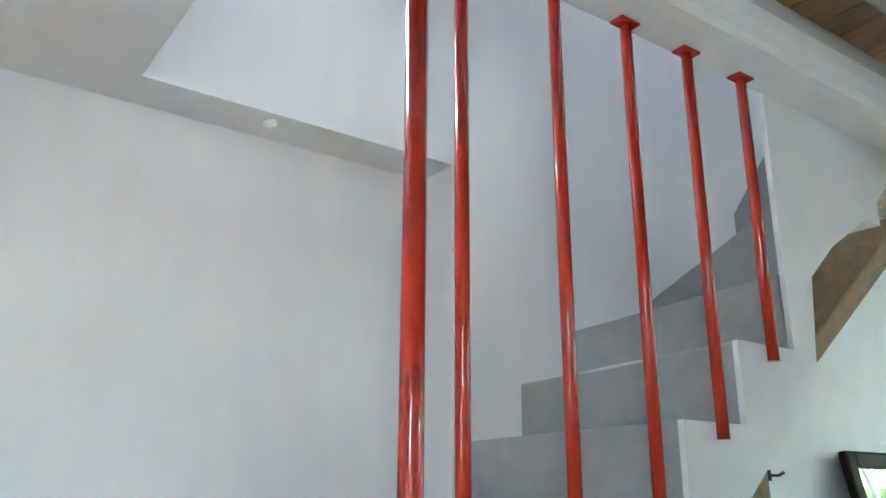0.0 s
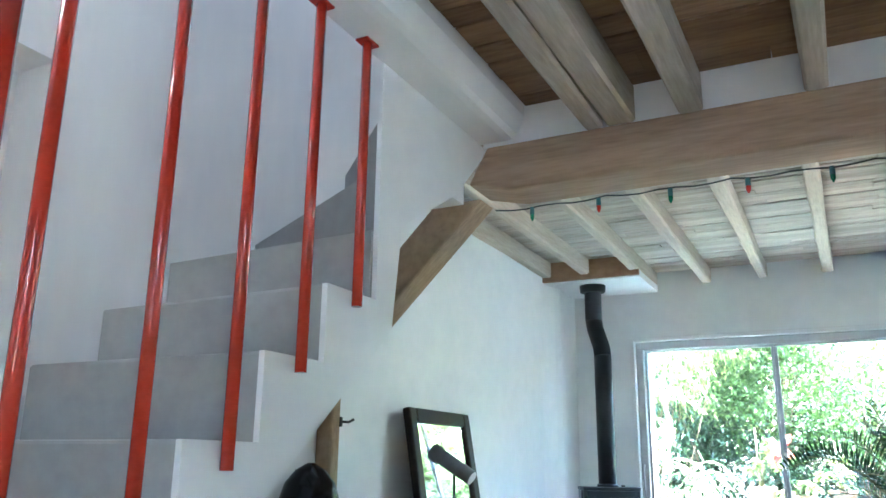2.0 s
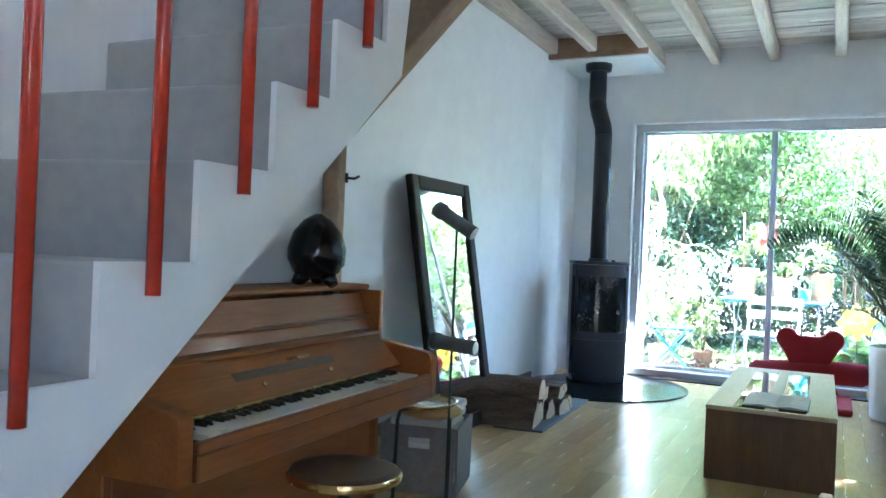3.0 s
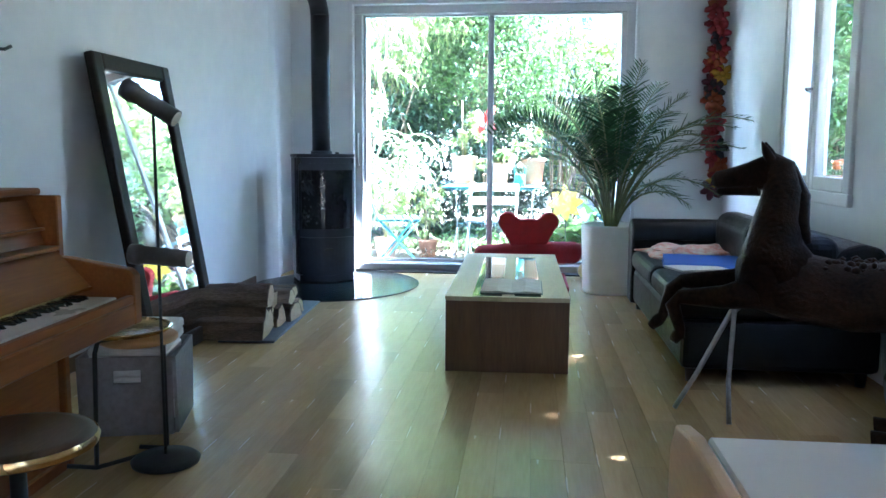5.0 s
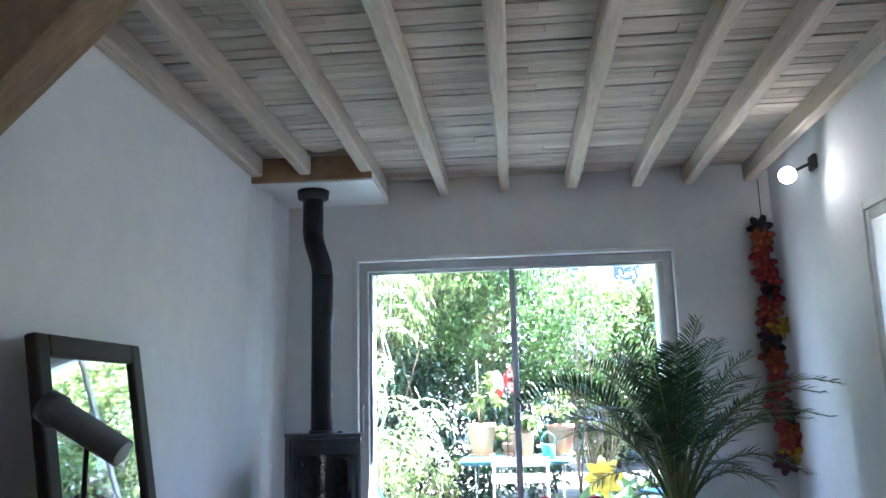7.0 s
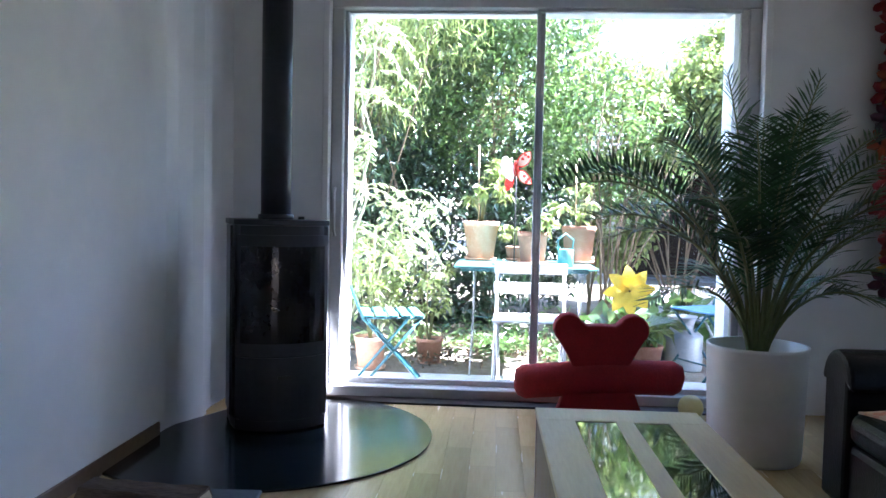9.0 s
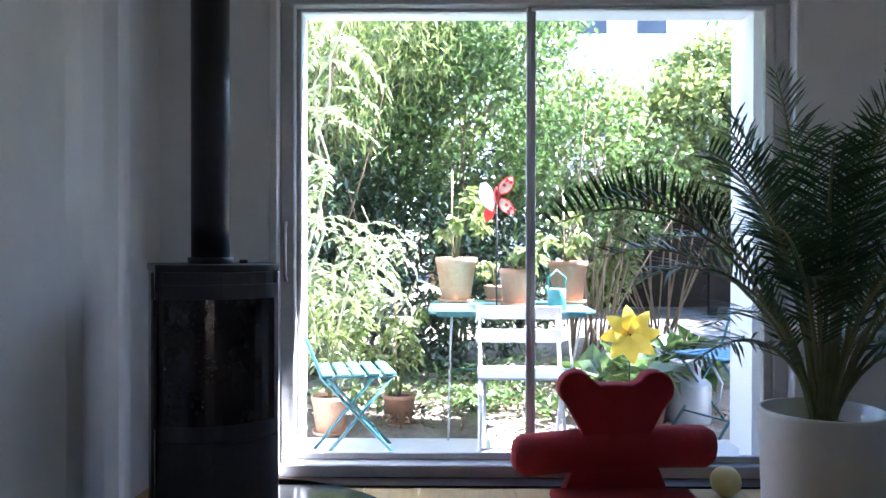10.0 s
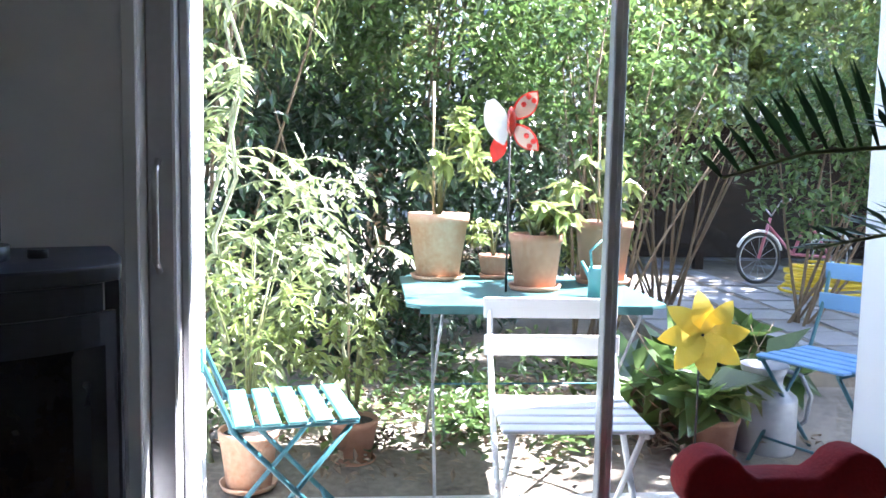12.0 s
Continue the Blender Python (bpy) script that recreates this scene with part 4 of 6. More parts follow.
solid("toy_ball", blob((0, 0, 0.068), (0.068, 0.068, 0.068)), M_BALL, "pale yellow toy ball on the floor by the planter", "ball", m=pose(7.30, -0.255, 0.0))

# potted palm
pot = thing("planter", "tall white glazed planter filled with soil", "planter", pose(6.66, -0.39, 0) @ Matrix.Diagonal((1.04, 1.04, 1.02, 1)))
part("vessel", lathe([(0, 0), (0.19, 0.0), (0.198, 0.02), (0.215, 0.50), (0.217, 0.515), (0.20, 0.515), (0.195, 0.44), (0, 0.44)], seg=36), M_WHITEPOT, pot)
part("soil", lathe([(0.194, 0.442), (0.10, 0.462), (0, 0.468)], seg=18), M_SOIL, pot)
palm = thing("palm", "dark green feather palm with arching fronds", "palm", pose(6.66, -0.39, 0.465))


def frond(az, reach, rise, droop, n, leaf, r, lift=0.0):
    """One arching frond: a stem and its leaflets. Returns two meshes' worth."""
    stem, leaves = [], bmesh.new()
    d = Vector((math.cos(az), math.sin(az), 0))
    side = Vector((-d.y, d.x, 0))
    P = lambda s: d * (0.03 + reach * (0.25 * s + 0.75 * s ** 1.8)) + Vector((0, 0, rise * (s * 1.25 - 0.25 * s * s) - droop * s ** 3.2))
    bm = tube([P(i / 10) for i in range(11)], [0.009 * (1 - 0.8 * i / 10) + 0.0015 for i in range(11)], 5)
    for i in range(n):
        s = 0.36 + 0.64 * i / (n - 1)
        p, q = P(s), P(min(1.02, s + 0.02))
        t = (q - p).normalized()
        up = side.cross(t).normalized()
        ln = leaf * (math.sin(math.pi * (0.12 + 0.80 * (s - 0.36) / 0.64)) ** 0.7) * r.uniform(0.85, 1.1)
        for sg in (-1, 1):
            w = (side * sg * (0.80 - 0.55 * lift) + t * (0.55 - 0.25 * lift) + up * (r.uniform(-0.35, 0.10) - lift)).normalized()
            tip = p + w * ln - Vector((0, 0, ln * ln * r.uniform(0.35, 0.8)))
            mid = p + w * ln * 0.5 - Vector((0, 0, ln * ln * 0.10))
            k = t * 0.0068
            v = [leaves.verts.new(c) for c in (p - k * 0.4, p + k * 0.4, mid + k, tip, mid - k)]
            leaves.faces.new((v[0], v[1], v[2], v[4]))
            leaves.faces.new((v[4], v[2], v[3]))
    return bm, leaves


r = random.Random(21)
FRONDS = [(70, 0.98, 1.30, 0.52, 1.0), (62, 0.80, 1.0, 0.38, 0.2), (80, 0.75, 1.2, 0.30, 0.2), (96, 0.33, 1.2, 0.03, 0.1), (100, 0.70, 0.95, 0.40, 0.0), (120, 0.55, 1.25, 0.2, 0.2), (140, 0.60, 1.05, 0.30, 0.0),
          (160, 0.45, 1.2, 0.20, 0.0), (180, 0.40, 1.25, 0.12, 0.0), (200, 0.50, 1.0, 0.30, 0.0), (215, 0.60, 1.2, 0.25, 0.0), (228, 0.75, 1.15, 0.35, 0.0), (240, 0.85, 1.3, 0.42, 0.0), (249, 0.96, 1.34, 0.46, 0.0),
          (256, 0.88, 1.1, 0.40, 0.0), (262, 0.75, 0.75, 0.45, 0.0), (268, 0.80, 0.95, 0.30, 0.0), (275, 0.50, 1.25, 0.15, 0.0), (285, 0.60, 1.0, 0.30, 0.0), (300, 0.40, 1.28, 0.1, 0.0), (320, 0.45, 1.1, 0.25, 0.0),
          (345, 0.35, 1.28, 0.1, 0.0), (10, 0.40, 1.1, 0.2, 0.0), (30, 0.50, 1.25, 0.2, 0.0), (45, 0.65, 1.1, 0.35, 0.0), (55, 0.35, 1.3, 0.06, 0.0), (230, 0.20, 1.3, 0.02, 0.0), (90, 0.15, 1.32, 0.02, 0.0),
          (190, 0.30, 1.05, 0.1, 0.0), (150, 0.30, 0.8, 0.2, 0.0), (250, 0.55, 0.6, 0.35, 0.0), (110, 0.55, 0.6, 0.30, 0.0), (20, 0.60, 0.7, 0.35, 0.0), (300, 0.55, 0.65, 0.35, 0.0)]
for az, reach, rise, droop, lift in FRONDS:
    st, lv = frond(radians(az + r.uniform(-2, 2)), reach, rise * r.uniform(0.92, 1.0), droop, 32, 0.225, r, lift)
    f = part("frond", st, M_PALMSTEM, palm)
    part("leaflet_fan", lv, M_PALM, f, "narrow dark green leaflets")

# leather sofa along the window wall
sofa = thing("sofa", "black leather sofa with one rounded arm and an open end", "sofa", pose(4.12, -1.37, 0))
SL_, SD = 1.93, 0.92
part("base", box(0.01, SL_ - 0.10, 0.02, SD - 0.02, 0.07, 0.30, 0.03, seg=2), M_LEATHER, sofa)
for x0 in (SL_ - 0.20,):
    prof = [(x0, 0.06), (x0 + 0.20, 0.06), (x0 + 0.20, 0.50)] + arc((x0 + 0.10, 0.50), 0.128, -5, 185, 14) + [(x0, 0.50)]
    bm = prism(prof, "y", 0.0, SD, bev=0.018)
    part("arm", bm, M_LEATHER, sofa, "rounded black leather arm")
bp = [(0.0, 0.25), (0.26, 0.25), (0.25, 0.55)] + [(0.25 - 0.01, 0.59), (0.20, 0.645), (0.12, 0.665), (0.04, 0.645), (0.0, 0.59)]
part("back", prism(bp, "x", 0.02, SL_ - 0.20, bev=0.02), M_LEATHER, sofa, "padded black leather back")
for i in range(2):
    a = 0.012 + i * (SL_ - 0.215) / 2
    part("seat_cushion", box(a, a + (SL_ - 0.225) / 2, 0.24, SD + 0.005, 0.30, 0.43, 0.055, seg=4), M_LEATHER, sofa)
    part("back_cushion", box(a + 0.01, a + (SL_ - 0.245) / 2, 0.20, 0.40, 0.425, 0.695, 0.085, seg=5), M_LEATHER, sofa, "loose black leather back cushion")
for x in (0.08, SL_ - 0.08):
    for y in (0.08, SD - 0.08):
        part("foot", tube([(x, y, 0), (x, y, 0.07)], (0.022, 0.03), 8), M_BLACKMAT, sofa)
cloth = thing("patterned_cloth", "folded cream cloth with a red and green print on the sofa", "cloth", pose(5.60, -0.80, 0.431, 0, 0, 12) @ Matrix.Diagonal((1.2, 1.2, 1.3, 1)))
M_PRINT = mat("printed cotton", (0.62, 0.20, 0.14), (0.70, 0.66, 0.54), 16, 0.9, 0.1, fine=2.0)


def crumpled(w, d, z, amp, seed, n=18):
    """A closed sheet with soft wrinkles and an uneven outline."""
    r, bm = random.Random(seed), bmesh.new()
    ph = [r.uniform(0, 6.28) for _ in range(6)]
    top, low = [], []
    for i in range(n + 1):
        for j in range(n + 1):
            u, v = i / n - 0.5, j / n - 0.5
            x = w * u * (1 + 0.08 * math.sin(7 * v + ph[0]))
            y = d * v * (1 + 0.10 * math.sin(6 * u + ph[1]))
            h = amp * (1.2 + 0.6 * math.sin(9 * u + 5 * v + ph[2]) + 0.5 * math.sin(-6 * u + 11 * v + ph[3]) + 0.3 * math.sin(17 * u + ph[4]))
            h *= min(1, 6 * (0.5 - max(abs(u), abs(v))) + 0.15)
            top.append(bm.verts.new((x, y, z + h + 0.004)))
            low.append(bm.verts.new((x, y, z)))
    k = lambda i, j: i * (n + 1) + j
    for i in range(n):
        for j in range(n):
            bm.faces.new((top[k(i, j)], top[k(i + 1, j)], top[k(i + 1, j + 1)], top[k(i, j + 1)])).smooth = True
            bm.faces.new((low[k(i, j)], low[k(i, j + 1)], low[k(i + 1, j + 1)], low[k(i + 1, j)]))
    rim = [k(i, 0) for i in range(n)] + [k(n, j) for j in range(n)] + [k(i, n) for i in range(n, 0, -1)] + [k(0, j) for j in range(n, 0, -1)]
    for a, b in zip(rim, rim[1:] + rim[:1]):
        bm.faces.new((low[a], low[b], top[b], top[a]))
    return bm


part("lower_fold", crumpled(0.42, 0.50, 0.0, 0.012, 3), M_PRINT, cloth)
part("upper_fold", crumpled(0.34, 0.36, 0.016, 0.014, 4), M_PRINT, cloth)
blue = thing("folder", "bright blue plastic folder lying on the sofa seat", "folder", pose(5.12, -0.80, 0.431, 0, 0, -8) @ Matrix.Diagonal((1.15, 1.2, 1.2, 1)))
part("cover", box(-0.17, 0.17, -0.22, 0.22, 0, 0.003, 0.001), M_BLUE, blue)
part("flap", prism([(-0.168, 0.004), (0.165, 0.004), (0.16, 0.028), (-0.1, 0.014)], "y", -0.215, 0.215), M_BLUE, blue)
solid("orange_case", box(-0.05, 0.05, -0.02, 0.02, 0, 0.02, 0.006), M_ORANGE, "small orange plastic case on the sofa", "case", m=pose(5.36, -0.60, 0.431, 0, 0, 30))
booklet = thing("booklet", "white printed booklet on the edge of the sofa", "booklet", pose(4.92, -0.68, 0.431, 0, 0, 20))
part("page_block", box(-0.10, 0.10, -0.14, 0.14, 0, 0.010, 0.002), M_PAPER, booklet)
part("cover", box(-0.101, 0.101, -0.141, 0.141, 0.0102, 0.0115), M_WHITEPAINT, booklet)

# leaning mirror
mir = thing("leaning_mirror", "tall mirror in a dark walnut frame leaning on the wall", "mirror", pose(4.46, 2.05, 0.005, -9.5, 0, -0.3))
MW, MH, fw = 0.40, 1.545, 0.085


def frame_bar(x0, x1, z0, z1):
    return box(x0, x1, -0.02, 0.03, z0, z1, 0.012, seg=2)


part("frame_side", frame_bar(-MW, -MW + fw, 0, MH), M_DARKWOOD, mir)
part("frame_side", frame_bar(MW - fw, MW, 0, MH), M_DARKWOOD, mir)
part("frame_rail", frame_bar(-MW + fw, MW - fw, 0, fw), M_DARKWOOD, mir)
part("frame_rail", frame_bar(-MW + fw, MW - fw, MH - fw, MH), M_DARKWOOD, mir)
part("mirror_glass", box(-MW + fw - 0.005, MW - fw + 0.005, 0.0, 0.006, fw - 0.005, MH - fw + 0.005), M_MIRROR, mir, "clear mirror glass")
part("backing", box(-MW + 0.02, MW - 0.02, 0.012, 0.026, 0.02, MH - 0.02), M_TABLESIDE, mir)

# carved horse, one solid figure; local x points from rump to chest
bm = bmesh.new()
tube([(-0.62, 0, 0.60), (-0.55, 0, 0.58), (-0.38, 0, 0.545), (-0.20, 0, 0.525), (0.0, 0, 0.55), (0.12, 0, 0.58), (0.19, 0, 0.60), (0.225, 0, 0.60)], (0.06, 0.115, 0.135, 0.13, 0.135, 0.135, 0.105, 0.05), 16, bm=bm)
tube([(0.04, 0, 0.58), (0.10, 0, 0.70), (0.085, 0, 0.82), (0.07, 0, 0.92), (0.095, 0, 1.0), (0.13, 0, 1.03)], (0.135, 0.115, 0.085, 0.075, 0.07, 0.045), 14, bm=bm)
tube([(0.07, 0, 1.0), (0.13, 0, 0.99), (0.20, 0, 0.972), (0.27, 0, 0.962), (0.318, 0, 0.955), (0.335, 0, 0.95)], (0.05, 0.068, 0.055, 0.042, 0.036, 0.022), 12, bm=bm)
tube([(0.16, 0, 0.935), (0.24, 0, 0.922), (0.305, 0, 0.912), (0.318, 0, 0.912)], (0.04, 0.026, 0.018, 0.010), 10, bm=bm)
for s in (-1, 1):
    tube([(0.115, s * 0.035, 1.035), (0.135, s * 0.042, 1.075), (0.150, s * 0.040, 1.108)], (0.022, 0.016, 0.003), 8, bm=bm)
    tube([(-0.50, s * 0.07, 0.55), (-0.42, s * 0.09, 0.40), (-0.36, s * 0.09, 0.26), (-0.46, s * 0.09, 0.13), (-0.36, s * 0.09, 0.03), (-0.29, s * 0.09, 0.02)], (0.10, 0.075, 0.045, 0.032, 0.03, 0.035), 10, bm=bm)
tube([(0.13, -0.06, 0.56), (0.26, -0.07, 0.545), (0.46, -0.07, 0.525), (0.50, -0.07, 0.49), (0.535, -0.07, 0.37), (0.555, -0.07, 0.345), (0.585, -0.07, 0.315)], (0.07, 0.048, 0.030, 0.030, 0.022, 0.028, 0.020), 10, bm=bm)
tube([(0.13, 0.06, 0.53), (0.26, 0.07, 0.495), (0.43, 0.07, 0.48), (0.46, 0.07, 0.445), (0.425, 0.07, 0.345), (0.43, 0.07, 0.325), (0.45, 0.07, 0.295)], (0.07, 0.048, 0.030, 0.030, 0.022, 0.028, 0.020), 10, bm=bm)
tube([(-0.60, 0, 0.64), (-0.70, 0, 0.62), (-0.74, 0, 0.48), (-0.72, 0, 0.34)], (0.035, 0.05, 0.045, 0.01), 8, bm=bm)
tube([(0.10, 0, 1.05), (0.045, 0, 1.0), (0.0, 0, 0.90), (0.0, 0, 0.80), (-0.03, 0, 0.72)], (0.012, 0.026, 0.030, 0.030, 0.012), 8, bm=bm)
for k in range(120):
    blob((rnd.uniform(-0.66, -0.10), rnd.uniform(-0.085, 0.085), 0.650 + rnd.uniform(-0.015, 0.018)), (rnd.uniform(0.010, 0.024), rnd.uniform(0.010, 0.024), rnd.uniform(0.008, 0.018)), bm=bm, sub=1)
HM = pose(3.62, -0.80, 0, 0, 0, 65.2)
solid("carousel_horse", bm, M_HORSE, "dark carved wooden horse rearing on a steel stand", "statue", m=HM)
stand = thing("horse_stand", "thin bent steel stand carrying the carved horse", "stand", HM)
for pts in ([(0.17, 0.0, 0.50), (0.235, 0.0, 0.44), (0.36, 0.03, 0.16), (0.44, 0.05, 0.006)], [(0.17, 0.0, 0.50), (0.225, 0.02, 0.43), (0.22, 0.10, 0.16), (0.20, 0.15, 0.006)],
            [(-0.30, 0.0, 0.42), (-0.32, -0.1, 0.2), (-0.36, -0.16, 0.006)], [(-0.30, 0.0, 0.42), (-0.33, 0.1, 0.2), (-0.38, 0.16, 0.006)]):
    part("stand_leg", tube(pts, 0.010, 8), M_STEEL, stand)

# upright piano, local x along the keyboard, -y towards the player
pn = thing("upright_piano", "honey-brown walnut upright piano with open keyboard", "piano", pose(2.16, 1.74, 0, 0, 0, 2.5))
PW = 0.715
part("toe_panel", box(-PW + 0.03, PW - 0.03, 0.0, 0.02, 0.04, 0.50, 0.003), M_PIANO, pn)
part("bottom_rail", box(-PW, PW, -0.012, 0.26, 0.0, 0.04, 0.003), M_PIANO, pn)
for s in (-1, 1):
    part("side_panel", box(s * PW - 0.016, s * PW + 0.016, -0.015, 0.27, 0.0, 0.915, 0.004), M_PIANO, pn)
    part("cheek", prism([(-0.27, 0.50), (0.0, 0.50), (0.0, 0.72), (-0.05, 0.715), (-0.25, 0.68), (-0.27, 0.66)], "x", s * PW - 0.034, s * PW + 0.016, bev=0.006), M_PIANO, pn, "rounded keyboard cheek")
part("keybed", box(-PW + 0.034, PW - 0.034, -0.27, 0.0, 0.50, 0.57, 0.005), M_PIANO, pn)
part("key_slip", box(-PW + 0.036, PW - 0.036, -0.268, -0.245, 0.571, 0.598, 0.003), M_PIANO, pn)
part("fallboard", prism([(-0.130, 0.622), (-0.116, 0.612), (0.0, 0.735), (-0.012, 0.745)], "x", -PW + 0.036, PW - 0.036), M_PIANO, pn, "open key lid")
part("lid_strip", box(-PW + 0.05, PW - 0.05, -0.139, -0.129, 0.617, 0.626), M_BRASS, pn, "long brass hinge strip")
part("music_ledge", box(-PW + 0.04, PW - 0.04, -0.035, 0.055, 0.742, 0.756, 0.003), M_PIANO, pn)
part("front_panel", prism([(0.03, 0.757), (0.05, 0.757), (0.10, 0.895), (0.085, 0.90)], "x", -PW + 0.017, PW - 0.017), M_PIANO, pn, "sloping upper front panel")
part("front_moulding", box(-PW + 0.017, PW - 0.017, 0.026, 0.05, 0.802, 0.812, 0.002), M_PIANO, pn)
part("back_panel", box(-PW + 0.017, PW - 0.017, 0.235, 0.262, 0.04, 0.90), M_PIANO, pn)
part("lid", box(-PW - 0.02, PW + 0.02, 0.055, 0.275, 0.916, 0.938, 0.006), M_PIANO, pn)
part("music_rest", prism([(-0.078, 0.676), (-0.070, 0.672), (-0.050, 0.695), (-0.056, 0.702)], "x", -0.30, 0.26, bev=0.002), M_STOOLWOOD, pn, "dark inset music ledge")
for i in range(12):
    part("letter_bar", box(0.0 + i * 0.011, 0.007 + i * 0.011, -0.050, -0.042, 0.704, 0.714), M_BRASS, pn, "small brass bar")
for x in (-0.19, 0.19):
    part("lid_knob", blob((x, -0.100, 0.660), (0.010, 0.010, 0.010), sub=2), M_BRASS, pn)
keys = part("keyboard", box(-0.62, 0.62, -0.24, -0.07, 0.571, 0.585), M_BLACKMAT, pn)
kw = 1.226 / 52
for i in range(52):
    x = -0.613 + i * kw
    part("white_key", box(x + 0.0006, x + kw - 0.0006, -0.242, -0.075, 0.586, 0.602), M_IVORY, keys)
    if i < 51 and (i % 7) not in (1, 4):
        part("black_key", prism([(-0.175, 0.6025), (-0.075, 0.6025), (-0.075, 0.614), (-0.165, 0.614)], "x", x + kw - 0.006, x + kw + 0.006), M_BLACK, keys)
for s in (-1, 1):
    part("caster", tube([(s * 0.6, 0.02, 0.0), (s * 0.6, 0.05, 0.0)], 0.018, 10), M_BRASS, pn)

egg = thing("egg_loudspeaker", "glossy black egg-shaped loudspeaker standing on the piano", "loudspeaker", pose(2.58, 1.885, 0.957))
bm = lathe([(0, 0.012), (0.05, 0.004), (0.090, 0.030), (0.112, 0.080), (0.113, 0.125), (0.094, 0.185), (0.056, 0.232), (0.014, 0.256), (0, 0.258)], seg=28)
part("shell", bm, M_BLACK, egg)
part("cone", tube([(0.05, -0.080, 0.085), (0.055, -0.091, 0.085)], (0.038, 0.03), 20), M_BLACKMAT, egg)
for a in (30, 150, 270):
    part("foot", tube([(0.055 * math.cos(radians(a)), 0.055 * math.sin(radians(a)), 0.02), (0.085 * math.cos(radians(a)), 0.085 * math.sin(radians(a)), -0.018)], (0.034, 0.020), 10), M_BLACK, egg)

# round piano stool
stool = thing("piano_stool", "round brown wooden piano stool on a dark screw stem", "stool", pose(2.045, 1.375, 0))
part("seat", lathe([(0, 0.385), (0.14, 0.385), (0.168, 0.395), (0.172, 0.41), (0.165, 0.424), (0.14, 0.428), (0, 0.426)], seg=36), M_STOOLWOOD, stool)
part("seat_rim", lathe([(0.1725, 0.398), (0.1755, 0.410), (0.1705, 0.421)], seg=36), M_BRASS, stool, "worn pale seat edge")
part("stem", tube([(0, 0, 0.10), (0, 0, 0.14), (0, 0, 0.20), (0, 0, 0.385)], (0.03, 0.036, 0.018, 0.018), 12), M_BLACKMAT, stool)
for a in (20, 140, 260):
    c, s = math.cos(radians(a)), math.sin(radians(a))
    part("foot", tube([(0.02 * c, 0.02 * s, 0.14), (0.10 * c, 0.10 * s, 0.12), (0.17 * c, 0.17 * s, 0.03), (0.19 * c, 0.19 * s, 0.012)], 0.012, 8), M_BLACKMAT, stool)
part("foot_ring", tube([(0.15 * math.cos(radians(a)), 0.15 * math.sin(radians(a)), 0.06) for a in range(0, 361, 15)], 0.006, 6), M_BRASS, stool)

# two-headed floor lamp
fl = thing("floor_lamp", "black floor lamp with two grey cylinder spotlights", "floor lamp", pose(2.955, 1.465, 0))
part("base", lathe([(0, 0), (0.112, 0), (0.115, 0.012), (0.10, 0.022), (0.02, 0.030), (0, 0.030)], seg=32), M_BLACKMAT, fl)
part("pole", tube([(0, 0, 0.03), (0, 0, 1.23)], 0.0055, 8), M_BLACKMAT, fl)
for z, dz in ((1.215, -0.10), (0.706, -0.012)):
    d = Vector((0, -0.17, dz)).normalized()
    a, b = Vector((0, 0.095, z + (0.05 if dz < -0.05 else 0.012))), Vector((0, 0.095, z + (0.05 if dz < -0.05 else 0.012))) + d * 0.20
    hd = part("spot_head", tube([a, a + d * 0.035, a + d * 0.036, b], (0.034, 0.036, 0.030, 0.030), 16), M_GREYLAMP, fl, "grey enamelled spotlight head")
    part("reflector", tube([b, b + d * 0.002], 0.026, 14), M_WOODWHITE, hd)
    part("joint", blob((0, 0.0, z), (0.012, 0.012, 0.016), sub=2), M_BLACKMAT, hd)

# tray table and paper bin
tt = thing("tray_table", "small round brass tray table on bent steel tube", "side table", pose(2.985, 1.615, 0))
part("tray", lathe([(0, 0.452), (0.145, 0.452), (0.158, 0.464), (0.161, 0.463), (0.147, 0.447), (0, 0.447)], seg=36), M_BRASS, tt)
part("lower_disc", lathe([(0, 0.405), (0.125, 0.405), (0.132, 0.412), (0.132, 0.424), (0.125, 0.43), (0, 0.43)], centre=(0.035, -0.035, 0), seg=32), M_PLY, tt, "pale wooden disc under the tray")
part("tube_leg", tube([(-0.13, 0.02, 0.44), (0.02, -0.06, 0.44), (0.06, -0.10, 0.43), (0.065, -0.11, 0.40), (0.065, -0.11, 0.02)], 0.008, 8), M_BLACKMAT, tt)
part("tube_leg", tube([(-0.13, 0.02, 0.44), (-0.135, 0.03, 0.40), (-0.135, 0.04, 0.02)], 0.008, 8), M_BLACKMAT, tt)
part("foot_bar", tube([(-0.135, 0.15, 0.012), (-0.135, 0.04, 0.012), (0.065, -0.11, 0.012), (0.065, -0.01, 0.012)], 0.008, 8), M_BLACKMAT, tt)
bin_ = thing("paper_bin", "pale square bin with hand slots full of newspapers", "bin", pose(3.36, 1.76, 0, 0, 0, 14))
S, T = 0.185, 0.165
